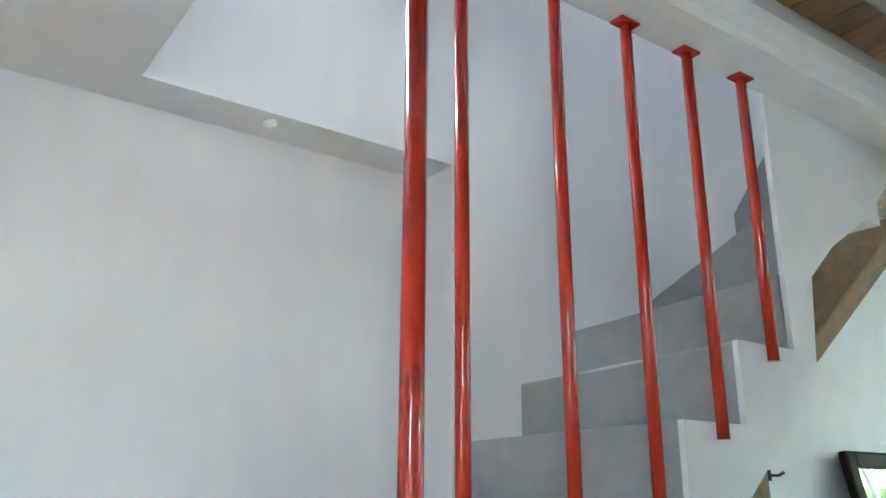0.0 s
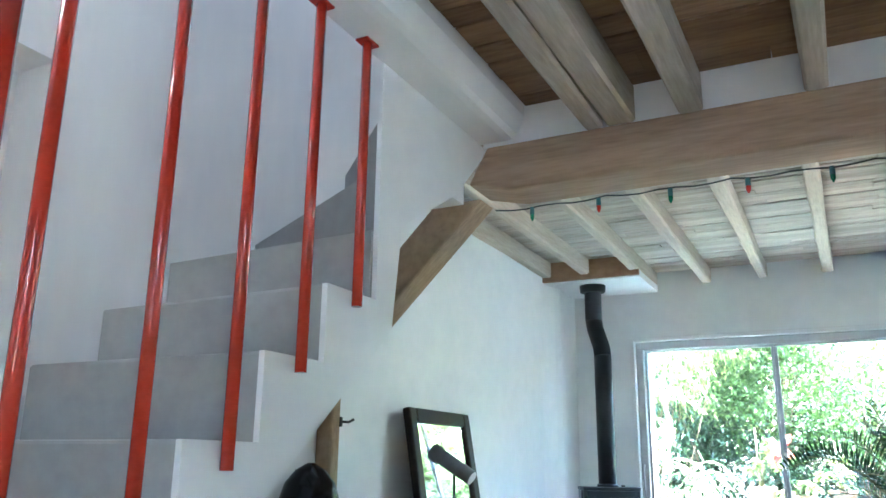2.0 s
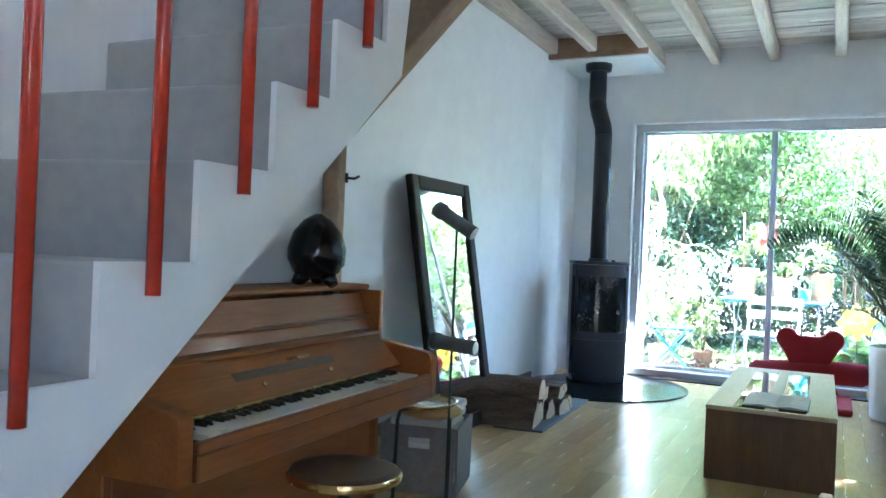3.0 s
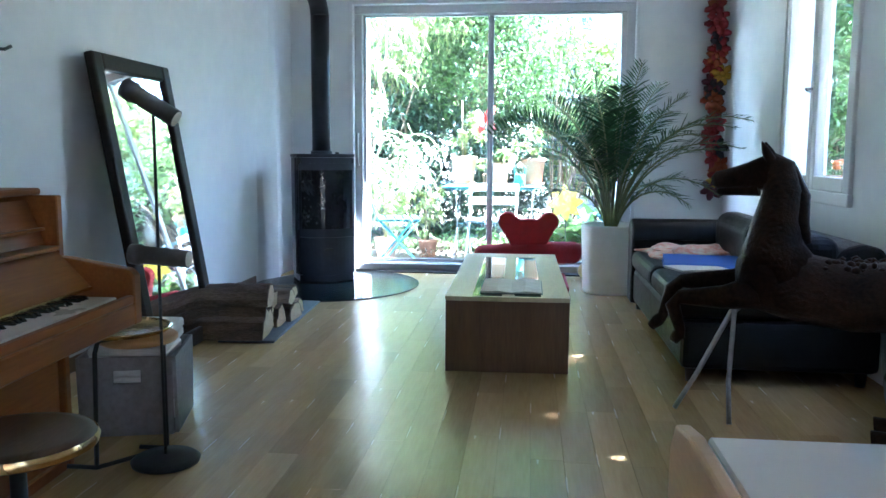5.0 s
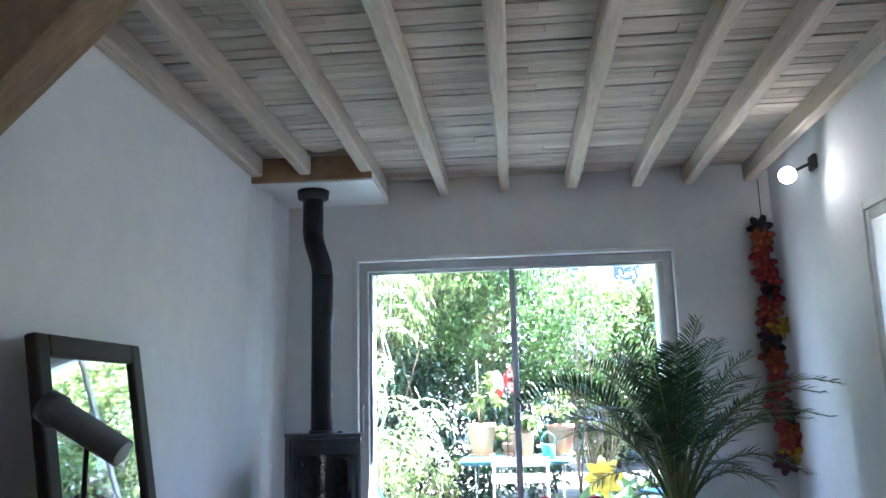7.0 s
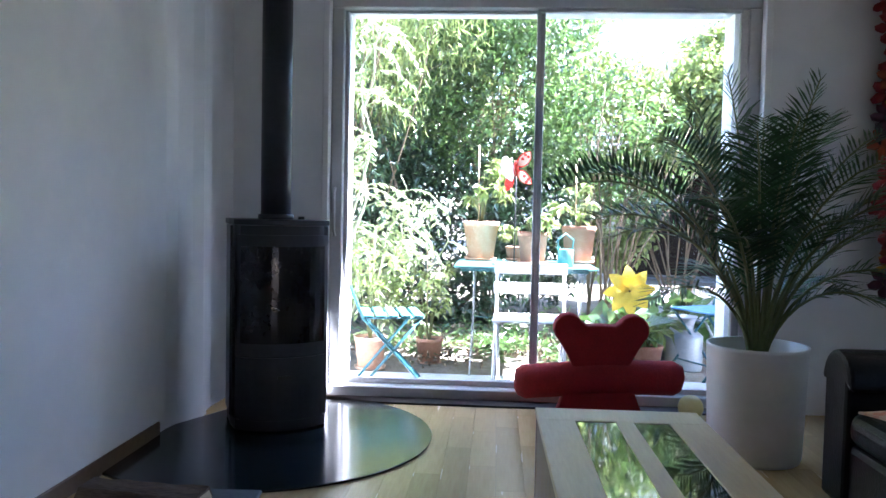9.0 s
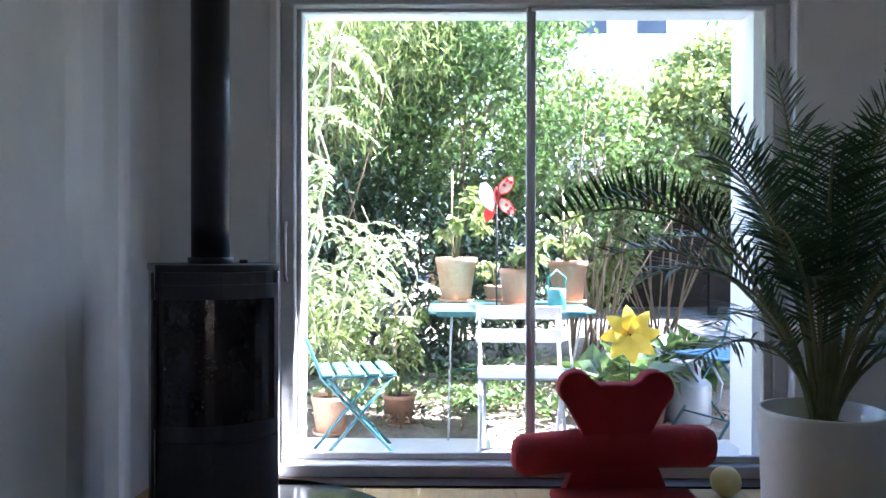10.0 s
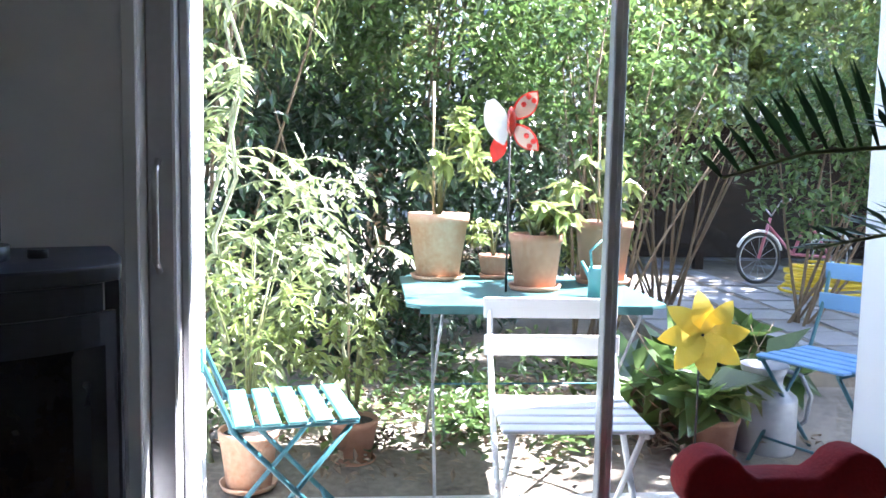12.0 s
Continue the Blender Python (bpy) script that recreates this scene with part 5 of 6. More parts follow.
for s in (-1, 1):
    part("side", prism([(-S * 0.9, 0), (S * 0.9, 0), (S, 0.30), (-S, 0.30)], "y", s * 0.172 - 0.006, s * 0.172 + 0.006), M_WICKER, bin_)
    bm = prism([(-T * 0.98, 0), (T * 0.98, 0), (T, 0.20), (-T, 0.20)], "x", s * S * 0.96 - 0.006, s * S * 0.96 + 0.006)
    box(s * S * 0.96 - 0.006, s * S * 0.96 + 0.006, -T, -0.05, 0.20, 0.25, bm=bm)
    box(s * S * 0.96 - 0.006, s * S * 0.96 + 0.006, 0.05, T, 0.20, 0.25, bm=bm)
    box(s * S * 0.96 - 0.006, s * S * 0.96 + 0.006, -T, T, 0.25, 0.30, bm=bm)
    part("end", bm, M_WICKER, bin_, "pale end with a hand slot")
part("bottom", box(-S * 0.9, S * 0.9, -T, T, 0.0, 0.008), M_WICKER, bin_)
for i in range(9):
    z = 0.02 + i * 0.0415
    solid("newspaper", box(-0.155, 0.155, -0.14, 0.14, 0, 0.038, 0.008), M_PAPER, "folded newspaper stacked in the pale bin", "newspaper", m=bin_.matrix_basis @ pose(rnd.uniform(-0.01, 0.01), rnd.uniform(-0.008, 0.008), z - 0.011, 0, rnd.uniform(-1, 1) if i < 7 else rnd.uniform(-4, 4), rnd.uniform(-3, 3) if i < 7 else rnd.uniform(-16, 16)), group="newspapers")

# firewood on a slate
solid("slate_slab", box(-0.62, 0.62, -0.16, 0.16, 0.001, 0.016, 0.004), M_SLATE, "long grey slate slab under the firewood", "slab", m=pose(5.28, 1.83, 0, 0, 0, 3))


def split_log(x, y, z, length, r, a0, a1, turn, seed):
    """A split log: an uneven bark shell with a ragged edge, and pale cut ends."""
    rg = random.Random(seed)
    bump = [rg.uniform(0.86, 1.12) for _ in range(10)]
    def prof(f):
        return [(rg.uniform(-0.008, 0.008), 0.0)] + [(f * r * bump[i] * rg.uniform(0.96, 1.04) * math.cos(radians(a0 + (a1 - a0) * i / 9)), f * r * bump[i] * rg.uniform(0.96, 1.04) * math.sin(radians(a0 + (a1 - a0) * i / 9))) for i in range(10)]
    lg = thing("firewood_log", "split firewood log with rough brown bark", "log", pose(x, y, z, 0, 0, turn), "firewood")
    bm, rings, n = bmesh.new(), [], 8
    for k in range(n):
        u = -length / 2 + length * k / (n - 1)
        rings.append([bm.verts.new((u + (rg.uniform(-0.006, 0.006) if 0 < k < n - 1 else 0), p, q)) for p, q in prof(1.0)])
    for p, q in zip(rings, rings[1:]):
        for k in range(11):
            bm.faces.new((p[k], q[k], q[(k + 1) % 11], p[(k + 1) % 11]))
    bm.faces.new(rings[0])
    bm.faces.new(rings[-1][::-1])
    bmesh.ops.recalc_face_normals(bm, faces=bm.faces)
    part("bark", bm, M_BARK, lg)
    for s in (-1, 1):
        part("cut_end", prism(prof(0.9), "x", s * length / 2 - 0.002, s * length / 2 + 0.005), M_CUT, lg, "pale split end grain")


for k, (x, y, z, L_, r_, a0, a1, tn) in enumerate(((4.80, 1.94, 0.017, 0.44, 0.155, 0, 172, 96), (5.06, 1.92, 0.017, 0.40, 0.12, 5, 175, 93), (5.28, 1.90, 0.017, 0.42, 0.11, 0, 178, 87), (4.86, 1.93, 0.168, 0.42, 0.135, 8, 165, 98),
                                                    (5.06, 1.94, 0.135, 0.38, 0.10, -30, 110, 91), (5.17, 1.90, 0.125, 0.42, 0.095, 15, 170, 94), (5.34, 1.92, 0.120, 0.40, 0.10, 0, 150, 84), (5.45, 1.91, 0.017, 0.38, 0.10, 0, 180, 88))):
    split_log(x, y, z, L_, r_, a0, a1, tn, 70 + k)

# flower garland in the corner
gar = thing("flower_garland", "hanging garland of red, orange and yellow cloth flowers", "garland", pose(7.40, -1.29, 0))
part("cord", tube([(0, 0, 2.84), (0.005, 0.0, 1.6), (0, 0, 0.72)], 0.004, 6), M_BLACKMAT, gar)
COLS = [mat("cloth flower %d" % i, tuple(0.8 * v for v in c), c, 20, 0.9, 0.4) for i, c in enumerate(((0.24, 0.018, 0.018), (0.30, 0.07, 0.02), (0.025, 0.02, 0.025), (0.50, 0.30, 0.03), (0.34, 0.04, 0.05), (0.10, 0.025, 0.045)))]


def flower(rad, petals, r):
    bm = bmesh.new()
    for k in range(petals):
        a = 2 * math.pi * k / petals
        blob((0.0, rad * 0.6 * math.cos(a), rad * 0.6 * math.sin(a)), (rad * 0.25, rad * 0.48, rad * 0.32), (a, 0, 0), bm=bm, sub=1)
    blob((-0.02, 0, 0), (rad * 0.3, rad * 0.28, rad * 0.28), bm=bm, sub=1)
    return bm


for i in range(26):
    z = 2.47 - i * 0.068
    c = (2, 1, 1, 0, 4, 0, 4, 2, 0, 1, 0, 3, 5)[i % 13]
    o = part("cloth_flower", flower(0.095, 6, rnd), COLS[c], gar)
    o.location = (-0.03 + rnd.uniform(-0.02, 0.02), rnd.uniform(-0.045, 0.045), z)
    o.rotation_euler = (rnd.uniform(0, 6), rnd.uniform(-0.5, 0.5), rnd.uniform(-0.7, 0.7))

# wall spotlights
sp = thing("wall_spotlight", "lit grey spotlight on the wall under the joists", "spotlight", pose(6.55, YR, 2.715))
part("mount", box(-0.05, 0.05, 0.0, 0.03, -0.05, 0.05, 0.008), M_GREYLAMP, sp)
d = Vector((-0.86, 0.30, -0.28)).normalized()
a = Vector((0.06, 0.16, -0.055))
part("head", tube([a, a + d * 0.10, a + d * 0.125], (0.03, 0.05, 0.055), 18, cap=False), M_GREYLAMP, sp)
part("arm", tube([(0, 0.02, 0), (0.06, 0.16, -0.055)], 0.010, 8), M_GREYLAMP, sp)
part("lens", tube([a + d * 0.115, a + d * 0.122], 0.053, 20), M_SPOT, sp, "glowing spotlight lens")
ws = new("spotlight_beam", bpy.data.lights.new("spotlight_beam", "SPOT"))
ws.data.energy, ws.data.spot_size, ws.data.spot_blend, ws.data.color, ws.data.shadow_soft_size = 0.013, radians(52), 0.9, (1.0, 0.60, 0.30), 0.03
ws.matrix_world = look((6.44, YR + 0.20, 2.60), (5.55, YR - 0.02, 1.95))
cs = thing("clamp_spotlight", "small grey clamp spotlight beside the stairwell", "spotlight", pose(2.20, 1.66, 1.985))
part("head", tube([(0, 0, 0), (-0.03, -0.05, -0.03), (-0.05, -0.08, -0.045)], (0.022, 0.035, 0.04), 14), M_GREYLAMP, cs)
part("clamp", box(-0.01, 0.04, -0.015, 0.015, -0.01, 0.045, 0.004), M_BLACKMAT, cs)

# string of small coloured lamps along the beam
ls = thing("string_lights", "dark wire with small green and red lamps along the beam", "string lights")
pts = [(2.955, 1.28 - 2.68 * i / 40, 2.243 - 0.012 * abs(math.sin(i * 0.9))) for i in range(41)]
part("wire", tube(pts, 0.0035, 5), M_BLACKMAT, ls)
M_LG, M_LR = mat("green lamp glass", (0.02, 0.14, 0.08), (0.03, 0.20, 0.11), 9, 0.2, 0), mat("red lamp glass", (0.5, 0.03, 0.02), (0.6, 0.05, 0.03), 9, 0.2, 0)
for i in range(10):
    y = 1.12 - i * 0.278
    so = part("lamp_socket", tube([(2.957, y, 2.236), (2.957, y, 2.205)], 0.0095, 8), M_TEALDARK, ls)
    part("lamp_bulb", tube([(2.957, y, 2.205), (2.957, y, 2.19), (2.957, y, 2.178)], (0.009, 0.008, 0.002), 8), M_LR if i % 2 else M_LG, so)

# white desk and plywood chair
dk = thing("desk", "white laminate desk with pale wooden legs", "desk", pose(1.31, 0.04, 0))
part("top", box(-1.3, 0.0, -0.72, 0.0, 0.718, 0.745, 0.003), M_DESK, dk)
for x in (-1.24, -0.06):
    for y in (-0.66, -0.06):
        part("leg", box(x - 0.022, x + 0.022, y - 0.022, y + 0.022, 0, 0.717, 0.003), M_PLY, dk)
    part("apron", box(x - 0.01, x + 0.01, -0.64, -0.08, 0.64, 0.717), M_PLY, dk)
ch = thing("plywood_chair", "bent beech plywood chair pushed under the desk", "chair", pose(1.11, -0.07, 0))
part("back", prism([(-0.19, 0.50), (0.19, 0.50), (0.20, 0.66), (0.195, 0.735), (0.17, 0.768), (0.10, 0.78), (-0.10, 0.78), (-0.17, 0.768), (-0.195, 0.735), (-0.20, 0.66)], "y", 0.135, 0.152, bev=0.004), M_PLY, ch)
part("seat", box(-0.19, 0.19, -0.26, 0.10, 0.43, 0.445, 0.005), M_PLY, ch)
for x in (-0.17, 0.17):
    part("back_post", tube([(x, 0.09, 0.43), (x, 0.128, 0.52), (x, 0.128, 0.66)], 0.010, 8), M_STEEL, ch)
    for y in (-0.24, 0.08):
        part("leg", tube([(x, y, 0.43), (x, y, 0.0)], 0.011, 8), M_STEEL, ch)


# ---------- garden furniture, pots and tools ----------
gt = thing("garden_table", "teal painted folding metal garden table", "garden table", pose(8.38, 0.0, -0.036))
part("top", prism([(0.0, 0.19), (0.05, 0.12), (0.81, 0.12), (0.86, 0.19), (0.86, 1.06), (0.81, 1.11), (0.05, 1.11), (0.0, 1.06)], "z", 0.752, 0.768, bev=0.003), M_TABLETEAL, gt)
part("rim", box(-0.003, 0.001, 0.19, 1.06, 0.735, 0.764), M_TABLETEAL, gt)
for y in (0.20, 0.97):
    part("leg", tube([(0.06, y, 0.752), (0.72, y + 0.02, 0.0)], 0.0065, 8), M_ZINC, gt)
    part("leg", tube([(0.72, y, 0.752), (0.06, y + 0.02, 0.0)], 0.0065, 8), M_ZINC, gt)
part("brace", tube([(0.39, 0.21, 0.37), (0.39, 0.98, 0.37)], 0.004, 8), M_TEALDARK, gt)


def folding_chair(label, m, slat, steel, low=1.0):
    """A folding bistro chair, front towards local -y, slats along x."""
    t = thing("folding_chair", label, "garden chair", m, "garden chairs")
    for i in range(5):
        y = -0.19 + i * 0.082
        part("seat_slat", box(-0.205, 0.205, y, y + 0.062, 0.470, 0.484, 0.004), slat, t)
    for z, y in ((0.655 * low, 0.285), (0.795 * low, 0.325)):
        part("back_slat", prism([(-0.215, z), (0.215, z), (0.215, z + 0.075), (-0.215, z + 0.075)], "y", y, y + 0.014, bev=0.004), slat, t)
    for s in (-1, 1):
        part("back_leg", tube([(s * 0.195, 0.345, 0.875 * low), (s * 0.195, 0.30, 0.70 * low), (s * 0.195, 0.20, 0.46), (s * 0.195, -0.22, 0.0)], 0.0095, 8), steel, t)
        part("front_leg", tube([(s * 0.175, -0.18, 0.465), (s * 0.175, 0.22, 0.0)], 0.0095, 8), steel, t)
        part("seat_rail", tube([(s * 0.185, -0.19, 0.462), (s * 0.185, 0.215, 0.462)], 0.008, 6), steel, t)
    part("cross_bar", tube([(-0.195, -0.13, 0.10), (0.195, -0.13, 0.10)], 0.006, 6), steel, t)
    return t


folding_chair("teal slatted folding chair on the terrace", pose(8.15, 1.50, -0.045, 0, 0, 13), M_TEAL, M_TEALDARK)
folding_chair("white slatted folding chair before the garden table", pose(8.02, 0.595, -0.045, 0, 0, -92) @ Matrix.Diagonal((1.15, 1, 1, 1)), M_WHITEPAINT, M_WHITEPAINT, 0.925)
folding_chair("blue slatted folding chair beside the white wall", pose(8.78, -0.73, -0.045, 0, 0, -152), M_BLUEPAINT, M_TEALDARK)


def clay_pot(x, y, z, r0, r1, h, material, label):
    t = thing("flower_pot", label, "flower pot", pose(x, y, z), "flower pots")
    part("vessel", lathe([(0, 0), (r0, 0), (r1 * 0.96, h * 0.86), (r1, h * 0.86), (r1 * 1.02, h), (r1 * 0.9, h), (r1 * 0.86, h * 0.9), (0, h * 0.9)], seg=28), material, t)
    part("soil", lathe([(r1 * 0.87, h * 0.91), (0, h * 0.93)], seg=14), M_SOIL, t)
    part("saucer", lathe([(0, -0.001), (r0 * 1.2, 0.0), (r0 * 1.32, 0.022), (r0 * 1.25, 0.022), (r0 * 1.05, 0.006)], seg=24), material, t)
    return t


def pot_plant(x, y, z, h, spread, n, length, width, material, label, seed, stems=4, cane=0.0, droop=0.4):
    r = random.Random(seed)
    t = thing("pot_plant", label, "plant", pose(x, y, z), "pot plants")
    bm = bmesh.new()
    for i in range(stems):
        a, q = r.uniform(0, 6.28), spread * r.uniform(0.2, 0.8)
        tube([(0, 0, -0.02), (q * 0.4 * math.cos(a), q * 0.4 * math.sin(a), h * 0.5), (q * math.cos(a), q * math.sin(a), h * r.uniform(0.7, 1.0))], (0.006, 0.005, 0.002), 5, bm=bm)
    part("stem_cluster", bm, M_PALMSTEM, t)
    if cane:
        part("cane", tube([(0.02, 0.02, -0.05), (0.03, 0.03, cane)], 0.006, 6), M_CUT, t, "pale bamboo cane")
    c = leaf_cloud("foliage", [(0, 0, h * 0.6, spread, spread, h * 0.45, 1)], n, length, width, material, "", "", seed, droop)
    c.parent = t
    for key in ("kind", "category", "label"):
        if key in c:
            del c[key]


TZ = 0.732
for a, b in (((9.12, 0.94, TZ, 0.095, 0.138, 0.30, M_TERRAOLD, "lime-stained terracotta pot on the garden table"), (9.12, 0.94, TZ + 0.27, 0.50, 0.20, 150, 0.10, 0.045, M_LEAFLIGHT, "young tomato plant tied to a cane", 31, 5, 0.62)),
             ((9.15, 0.68, TZ, 0.05, 0.07, 0.11, M_TERRA, "small terracotta pot on the garden table"), (9.15, 0.68, TZ + 0.10, 0.17, 0.13, 260, 0.045, 0.022, M_LEAFLIGHT, "pale feathery herb in a small pot", 32, 6, 0)),
             ((8.80, 0.555, TZ, 0.085, 0.112, 0.235, M_TERRA, "plain terracotta pot on the garden table"), (8.80, 0.555, TZ + 0.21, 0.17, 0.15, 120, 0.10, 0.06, M_LEAFLIGHT, "bushy green plant in a terracotta pot", 33, 5, 0)),
             ((9.02, 0.20, TZ, 0.095, 0.128, 0.28, M_TERRA, "brown terracotta pot at the table end"), (9.02, 0.20, TZ + 0.25, 0.34, 0.20, 110, 0.09, 0.05, M_LEAFLIGHT, "tall green plant tied to a cane", 34, 5, 0.5)),
             ((8.92, 1.31, -0.055, 0.075, 0.105, 0.20, M_TERRA, "small terracotta pot on the soil"), (8.92, 1.31, 0.12, 0.62, 0.22, 260, 0.065, 0.03, M_LEAFLIGHT, "lanky shrub growing in a terracotta pot", 35, 7, 0.75)),
             ((8.66, 1.72, -0.05, 0.088, 0.118, 0.235, M_TERRAOLD, "large pale terracotta pot by the wall"), (8.66, 1.72, 0.155, 0.85, 0.28, 420, 0.075, 0.025, M_LEAFLIGHT, "feathery shrub in a large pale pot", 36, 8, 0)),
             ((8.95, -0.33, -0.055, 0.08, 0.11, 0.19, M_TERRA, "terracotta pot half hidden by leaves"), (8.95, -0.33, 0.12, 0.22, 0.2, 60, 0.14, 0.09, M_LEAFLIGHT, "leafy plant in a half hidden pot", 37, 4, 0))):
    clay_pot(*a)
    pot_plant(*b)

tc = thing("watering_can", "small teal metal watering can on the table", "watering can", pose(8.56, 0.335, TZ, 0, 0, 20))
part("body", lathe([(0, 0), (0.055, 0), (0.055, 0.12), (0.05, 0.125), (0.048, 0.115), (0, 0.10)], seg=24), M_TEAL, tc)
part("handle", tube([(0, 0.05, 0.11), (0, 0.06, 0.19), (0, 0.0, 0.235), (0, -0.06, 0.19), (0, -0.05, 0.11)], 0.006, 6), M_TEAL, tc)
part("spout", tube([(0.05, 0, 0.03), (0.10, 0, 0.09), (0.14, 0, 0.13)], (0.012, 0.009, 0.008), 8), M_TEAL, tc)
zc = thing("watering_can", "large zinc watering can on the ground", "watering can", pose(9.04, -0.597, -0.055, 0, 0, 80))
part("body", lathe([(0, 0), (0.15, 0), (0.155, 0.02), (0.155, 0.25), (0.15, 0.262), (0.085, 0.315), (0.088, 0.35), (0.112, 0.405), (0.102, 0.405), (0.075, 0.32), (0, 0.31)], seg=32), M_ZINC, zc)
part("spout", tube([(0.14, 0, 0.06), (0.25, 0, 0.22), (0.32, 0, 0.36)], (0.03, 0.022, 0.018), 10), M_ZINC, zc)
part("handle", tube([(-0.08, 0, 0.38), (-0.17, 0, 0.36), (-0.22, 0, 0.26), (-0.20, 0, 0.14), (-0.15, 0, 0.10)], 0.011, 8), M_ZINC, zc)


def petal(length, width, lift, n=8):
    bm = bmesh.new()
    lo, hi = [], []
    for i in range(n + 1):
        s = i / n
        w = width / 2 * math.sin(math.pi * min(1, s * 0.92 + 0.08)) ** 0.8
        z = lift * math.sin(math.pi * s)
        lo.append((s * length, -w, z))
        hi.append((s * length, w, z))
    for d in (0.0, 0.0015):
        a = [bm.verts.new((x, y, z + d)) for x, y, z in lo]
        b = [bm.verts.new((x, y, z + d)) for x, y, z in hi]
        for i in range(n):
            bm.faces.new((a[i], a[i + 1], b[i + 1], b[i]) if d else (b[i], b[i + 1], a[i + 1], a[i]))
    return bm


wm = thing("flower_pinwheel", "yellow flower pinwheel on a thin stick", "pinwheel", pose(8.70, -0.14, -0.06))
part("stick", tube([(0.012, 0, 0.0), (0.012, 0.0, 0.62)], 0.005, 6), M_BLACKMAT, wm)
hubm = Matrix.Translation((-0.01, 0, 0.62)) @ look((0, 0, 0), (1, -0.25, -0.15))
for k in range(8):
    p = part("petal", petal(0.19, 0.098, 0.032), M_YELLOW, wm)
    p.matrix_basis = hubm @ pose(0, 0, 0.004 * (k % 2), 0, 0, k * 45 + 8) @ pose(0, 0, 0, 12, -8, 0)
hub = part("hub", blob((0, 0, 0), (0.014, 0.014, 0.012), sub=2), M_BLACKMAT, wm)
hub.matrix_basis = hubm
lb = thing("insect_pinwheel", "red spotted insect pinwheel on a stick in the pot", "pinwheel", pose(8.72, 0.69, TZ + 0.0))
part("stick", tube([(0, 0, 0.0), (0, 0, 0.72)], 0.005, 6), M_BLACKMAT, lb)
lm = Matrix.Translation((-0.02, 0, 0.69)) @ look((0, 0, 0), (1, -0.2, 0.05))
for ang, ln, wd in ((50, 0.14, 0.085), (-45, 0.14, 0.08)):
    w = part("wing", petal(ln, wd, 0.012), M_PETALRED, lb, "red rimmed wing")
    w.matrix_basis = lm @ pose(0, 0, 0, 0, 0, ang) @ pose(0.02, 0, 0, 18, 0, 0)
    inner = part("wing_field", petal(ln * 0.88, wd * 0.84, 0.010), M_PETALCREAM, w, "cream wing field")
    inner.location = (ln * 0.07, 0, 0.004)
    for sx, sy in ((0.45, 0.14), (0.72, -0.12), (0.70, 0.20)):
        part("spot", tube([(ln * sx, wd * sy, 0.013), (ln * sx, wd * sy, 0.019)], 0.011, 10), M_PETALRED, w, "round red spot")
w = part("wing", petal(0.12, 0.065, 0.012), M_PETALRED, lb, "plain red lower wing")
w.matrix_basis = lm @ pose(-0.03, -0.05, 0, 0, 0, -108)
w = part("wing", petal(0.19, 0.095, 0.02), M_WINGWHITE, lb, "white back of a turned wing")
w.matrix_basis = lm @ pose(-0.085, 0.085, 0.012, 0, 0, -72)
bd = part("insect_body", blob((0, 0, 0.02), (0.022, 0.06, 0.02), sub=2), M_RED, lb)
bd.matrix_basis = lm

# paved yard, bicycle, hose, shed and far houses
yd = structure("paved_yard", box(9.9, 16.5, -7.5, -0.75, -0.15, 0.128), M_GROUND, "sunken joints of the paved yard", "paving")
r = random.Random(5)
for i in range(14):
    for j in range(15):
        x, y = 9.95 + i * 0.47, -7.45 + j * 0.445
        q = [(x + r.uniform(0, 0.05), y + r.uniform(0, 0.05)), (x + 0.45 - r.uniform(0, 0.05), y + r.uniform(0, 0.04)), (x + 0.45 - r.uniform(0, 0.04), y + 0.42 - r.uniform(0, 0.05)), (x + r.uniform(0, 0.05), y + 0.42 - r.uniform(0, 0.04))]
        part("paving_stone", prism(q, "z", 0.11, 0.136 + r.uniform(0, 0.006)), M_PAVE, yd)
bk = thing("bicycle", "pink child's bicycle leaning in the yard", "bicycle", pose(13.4, -2.72, 0.14, 0, 0, -78))
for x in (0.0, 0.90):
    wh = part("wheel", tube([(x + 0.25 * math.cos(a), 0, 0.26 + 0.25 * math.sin(a)) for a in np.linspace(0, 2 * math.pi, 33)], 0.018, 8), M_RUBBER, bk)
    part("rim", tube([(x + 0.228 * math.cos(a), 0, 0.26 + 0.228 * math.sin(a)) for a in np.linspace(0, 2 * math.pi, 33)], 0.008, 6), M_ALU, wh)
    for k in range(12):
        a = k * math.pi / 6
        part("spoke", tube([(x, 0, 0.26), (x + 0.225 * math.cos(a), 0, 0.26 + 0.225 * math.sin(a))], 0.0022, 4), M_ALU, wh)
    part("mudguard", tube([(x + 0.285 * math.cos(a), 0, 0.26 + 0.285 * math.sin(a)) for a in np.linspace(0.3, 2.7, 12)], 0.016, 6), M_WHITEPAINT, bk)
for pts in ([(0, 0, 0.26), (0.12, 0, 0.68)], [(0.10, 0, 0.60), (0.42, 0, 0.30)], [(0.42, 0, 0.30), (0.90, 0, 0.26)], [(0.42, 0, 0.30), (0.62, 0, 0.72)], [(0.62, 0, 0.62), (0.90, 0, 0.26)]):
    part("frame_tube", tube(pts, 0.016, 8), M_PINK, bk)
part("handlebar", tube([(0.16, -0.24, 0.88), (0.10, -0.18, 0.86), (0.13, 0, 0.70), (0.10, 0.18, 0.86), (0.16, 0.24, 0.88)], 0.010, 8), M_ALU, bk)
part("saddle", prism([(0.52, 0.72), (0.74, 0.74), (0.74, 0.78), (0.52, 0.76)], "y", -0.06, 0.06, bev=0.015), M_PINK, bk)
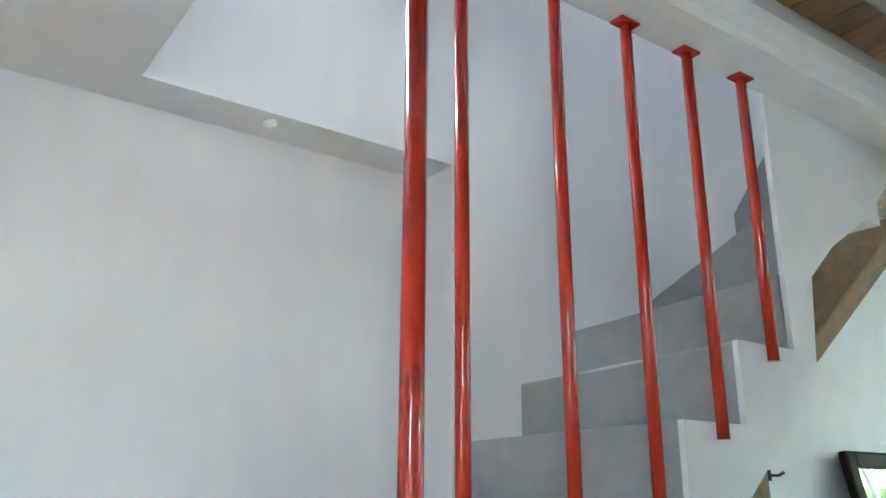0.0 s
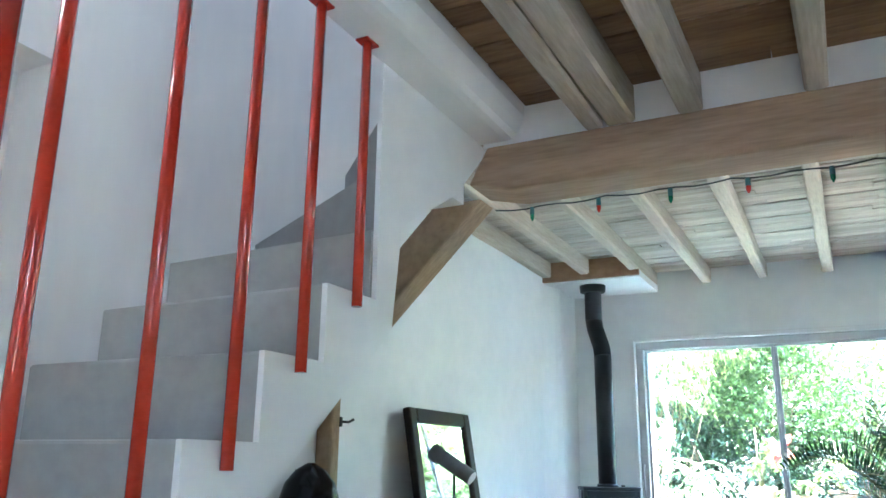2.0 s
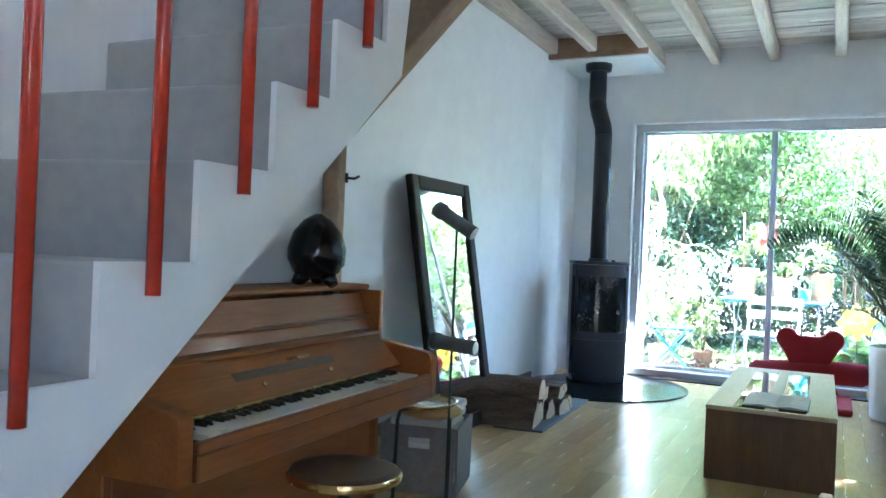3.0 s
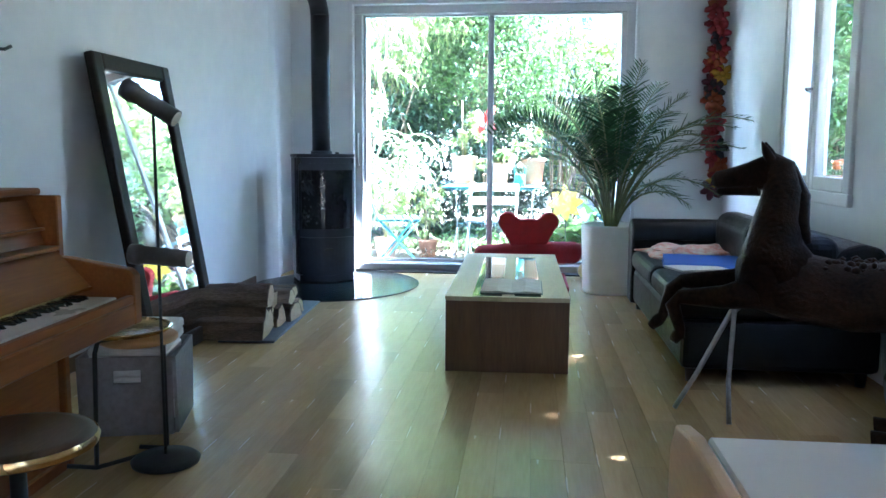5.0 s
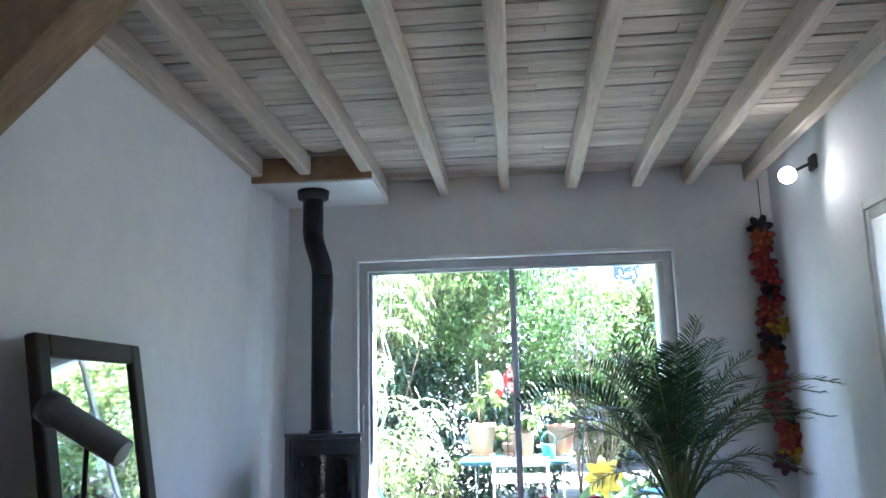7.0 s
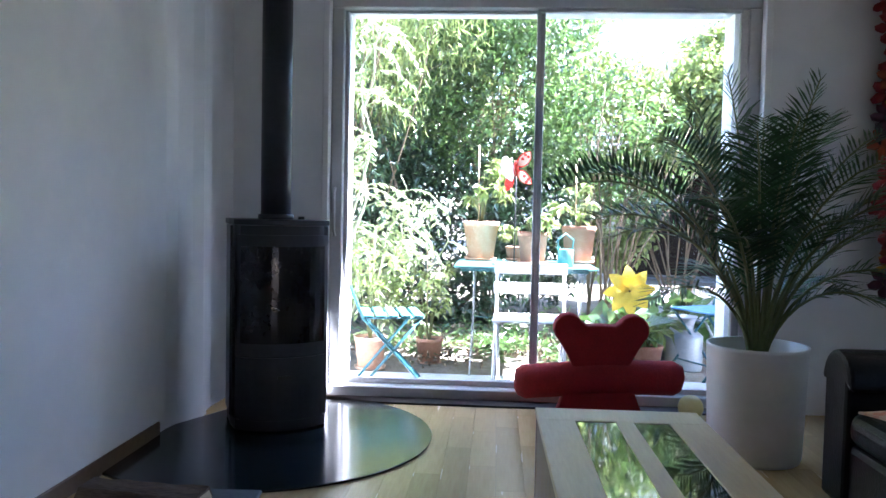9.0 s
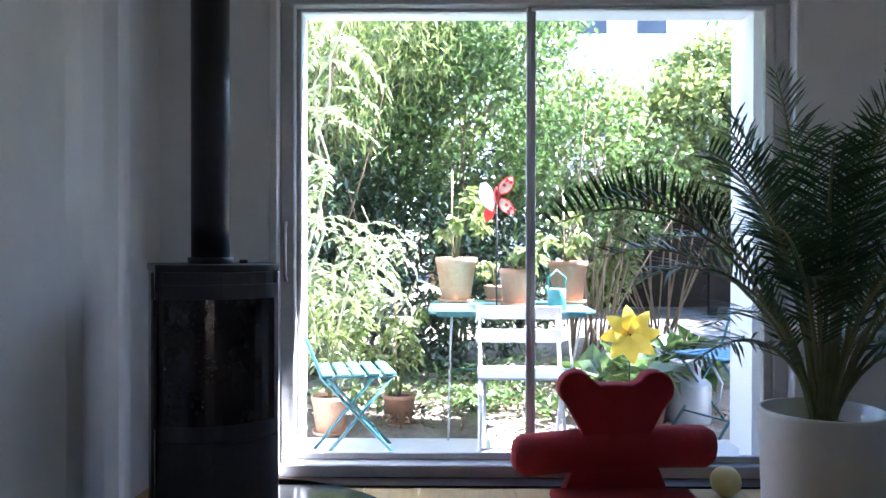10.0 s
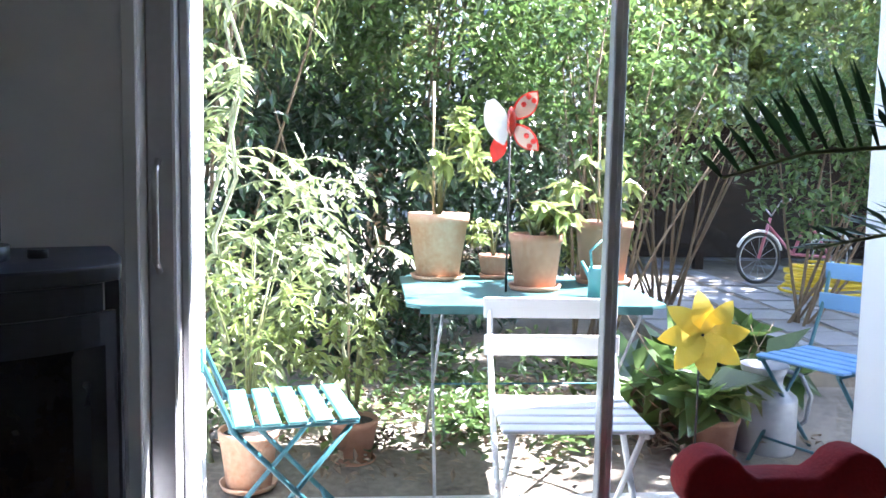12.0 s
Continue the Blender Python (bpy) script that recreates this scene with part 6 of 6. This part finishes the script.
hs = thing("garden_hose", "coil of bright yellow garden hose on the paving", "hose", pose(12.7, -3.08, 0.16))
pts = [((0.30 + 0.10 * math.sin(a * 0.37)) * math.cos(a), (0.40 + 0.08 * math.cos(a * 0.53)) * math.sin(a), 0.01 + 0.013 * a / 3 + 0.01 * math.sin(a * 2.1)) for a in np.linspace(0, 2 * math.pi * 9, 200)]
part("coil", tube(pts, 0.014, 6), M_HOSE, hs)
sh = thing("garden_shed", "dark open garden shed at the end of the yard", "shed", pose(14.6, -2.6, 0.10))
part("rear_wall", box(1.4, 1.5, -3.9, 1.7, 0, 1.9), M_DARKWOOD, sh)
for y in (-3.9, 1.6):
    part("side_wall", box(0, 1.4, y, y + 0.1, 0, 1.9), M_DARKWOOD, sh)
part("roof", prism([(-0.2, 1.75), (1.7, 2.05), (1.7, 2.12), (-0.2, 1.82)], "y", -4.1, 1.9), M_SLATE, sh)
part("post", box(0.0, 0.10, -0.05, 0.05, 0, 1.78), M_DARKWOOD, sh)
for hx, hy, w, d, hh, lab in ((24, -2.6, 5.0, 6, 9.5, "white two-storey house behind the garden"),):
    hs2 = thing("house", lab, "house", pose(hx, hy, 0))
    part("wall", box(0, d, -w / 2, w / 2, 0, hh), M_RENDER, hs2)
    part("roof", prism([(-w / 2 - 0.3, hh), (w / 2 + 0.3, hh), (0, hh + 1.6)], "x", -0.3, d + 0.3), M_ROOF, hs2)
    for z in (1.0, 3.7, 6.3):
        for y in (-w * 0.3, 0.0, w * 0.3):
            wn_ = part("window", box(-0.03, 0.02, y - 0.45, y + 0.45, z, z + 1.3), M_WOODWHITE, hs2)
            part("pane", box(-0.04, -0.03, y - 0.37, y + 0.37, z + 0.08, z + 1.22), M_DARKPANE, wn_)


# ---------- floor planks ----------
floor = bpy.data.objects["floor"]
r = random.Random(11)
PWID = 0.1158
kinds = [mesh_of("plank", box(0, n, 0.0005, PWID - 0.0005, -0.011, 0.0), M_FLOOR) for n in (0.55, 0.75, 0.95, 1.1, 1.5)]
lens = (0.55, 0.75, 0.95, 1.1, 1.5)
for row in range(33):
    x, y = -1.9 - r.uniform(0, 0.6), YR + row * PWID
    while x < XW - 0.01:
        k = r.randrange(4) if x > 0.8 else 4
        me, n = kinds[k], lens[k]
        if x + n > XW - 0.25:
            n = XW - x - 0.002
            me = mesh_of("plank", box(0, n, 0.0005, PWID - 0.0005, -0.011, 0.0), M_FLOOR)
        ob = new("plank", me)
        ob.parent = floor
        ob.location = (x, y, 0)
        x += n + 0.0008
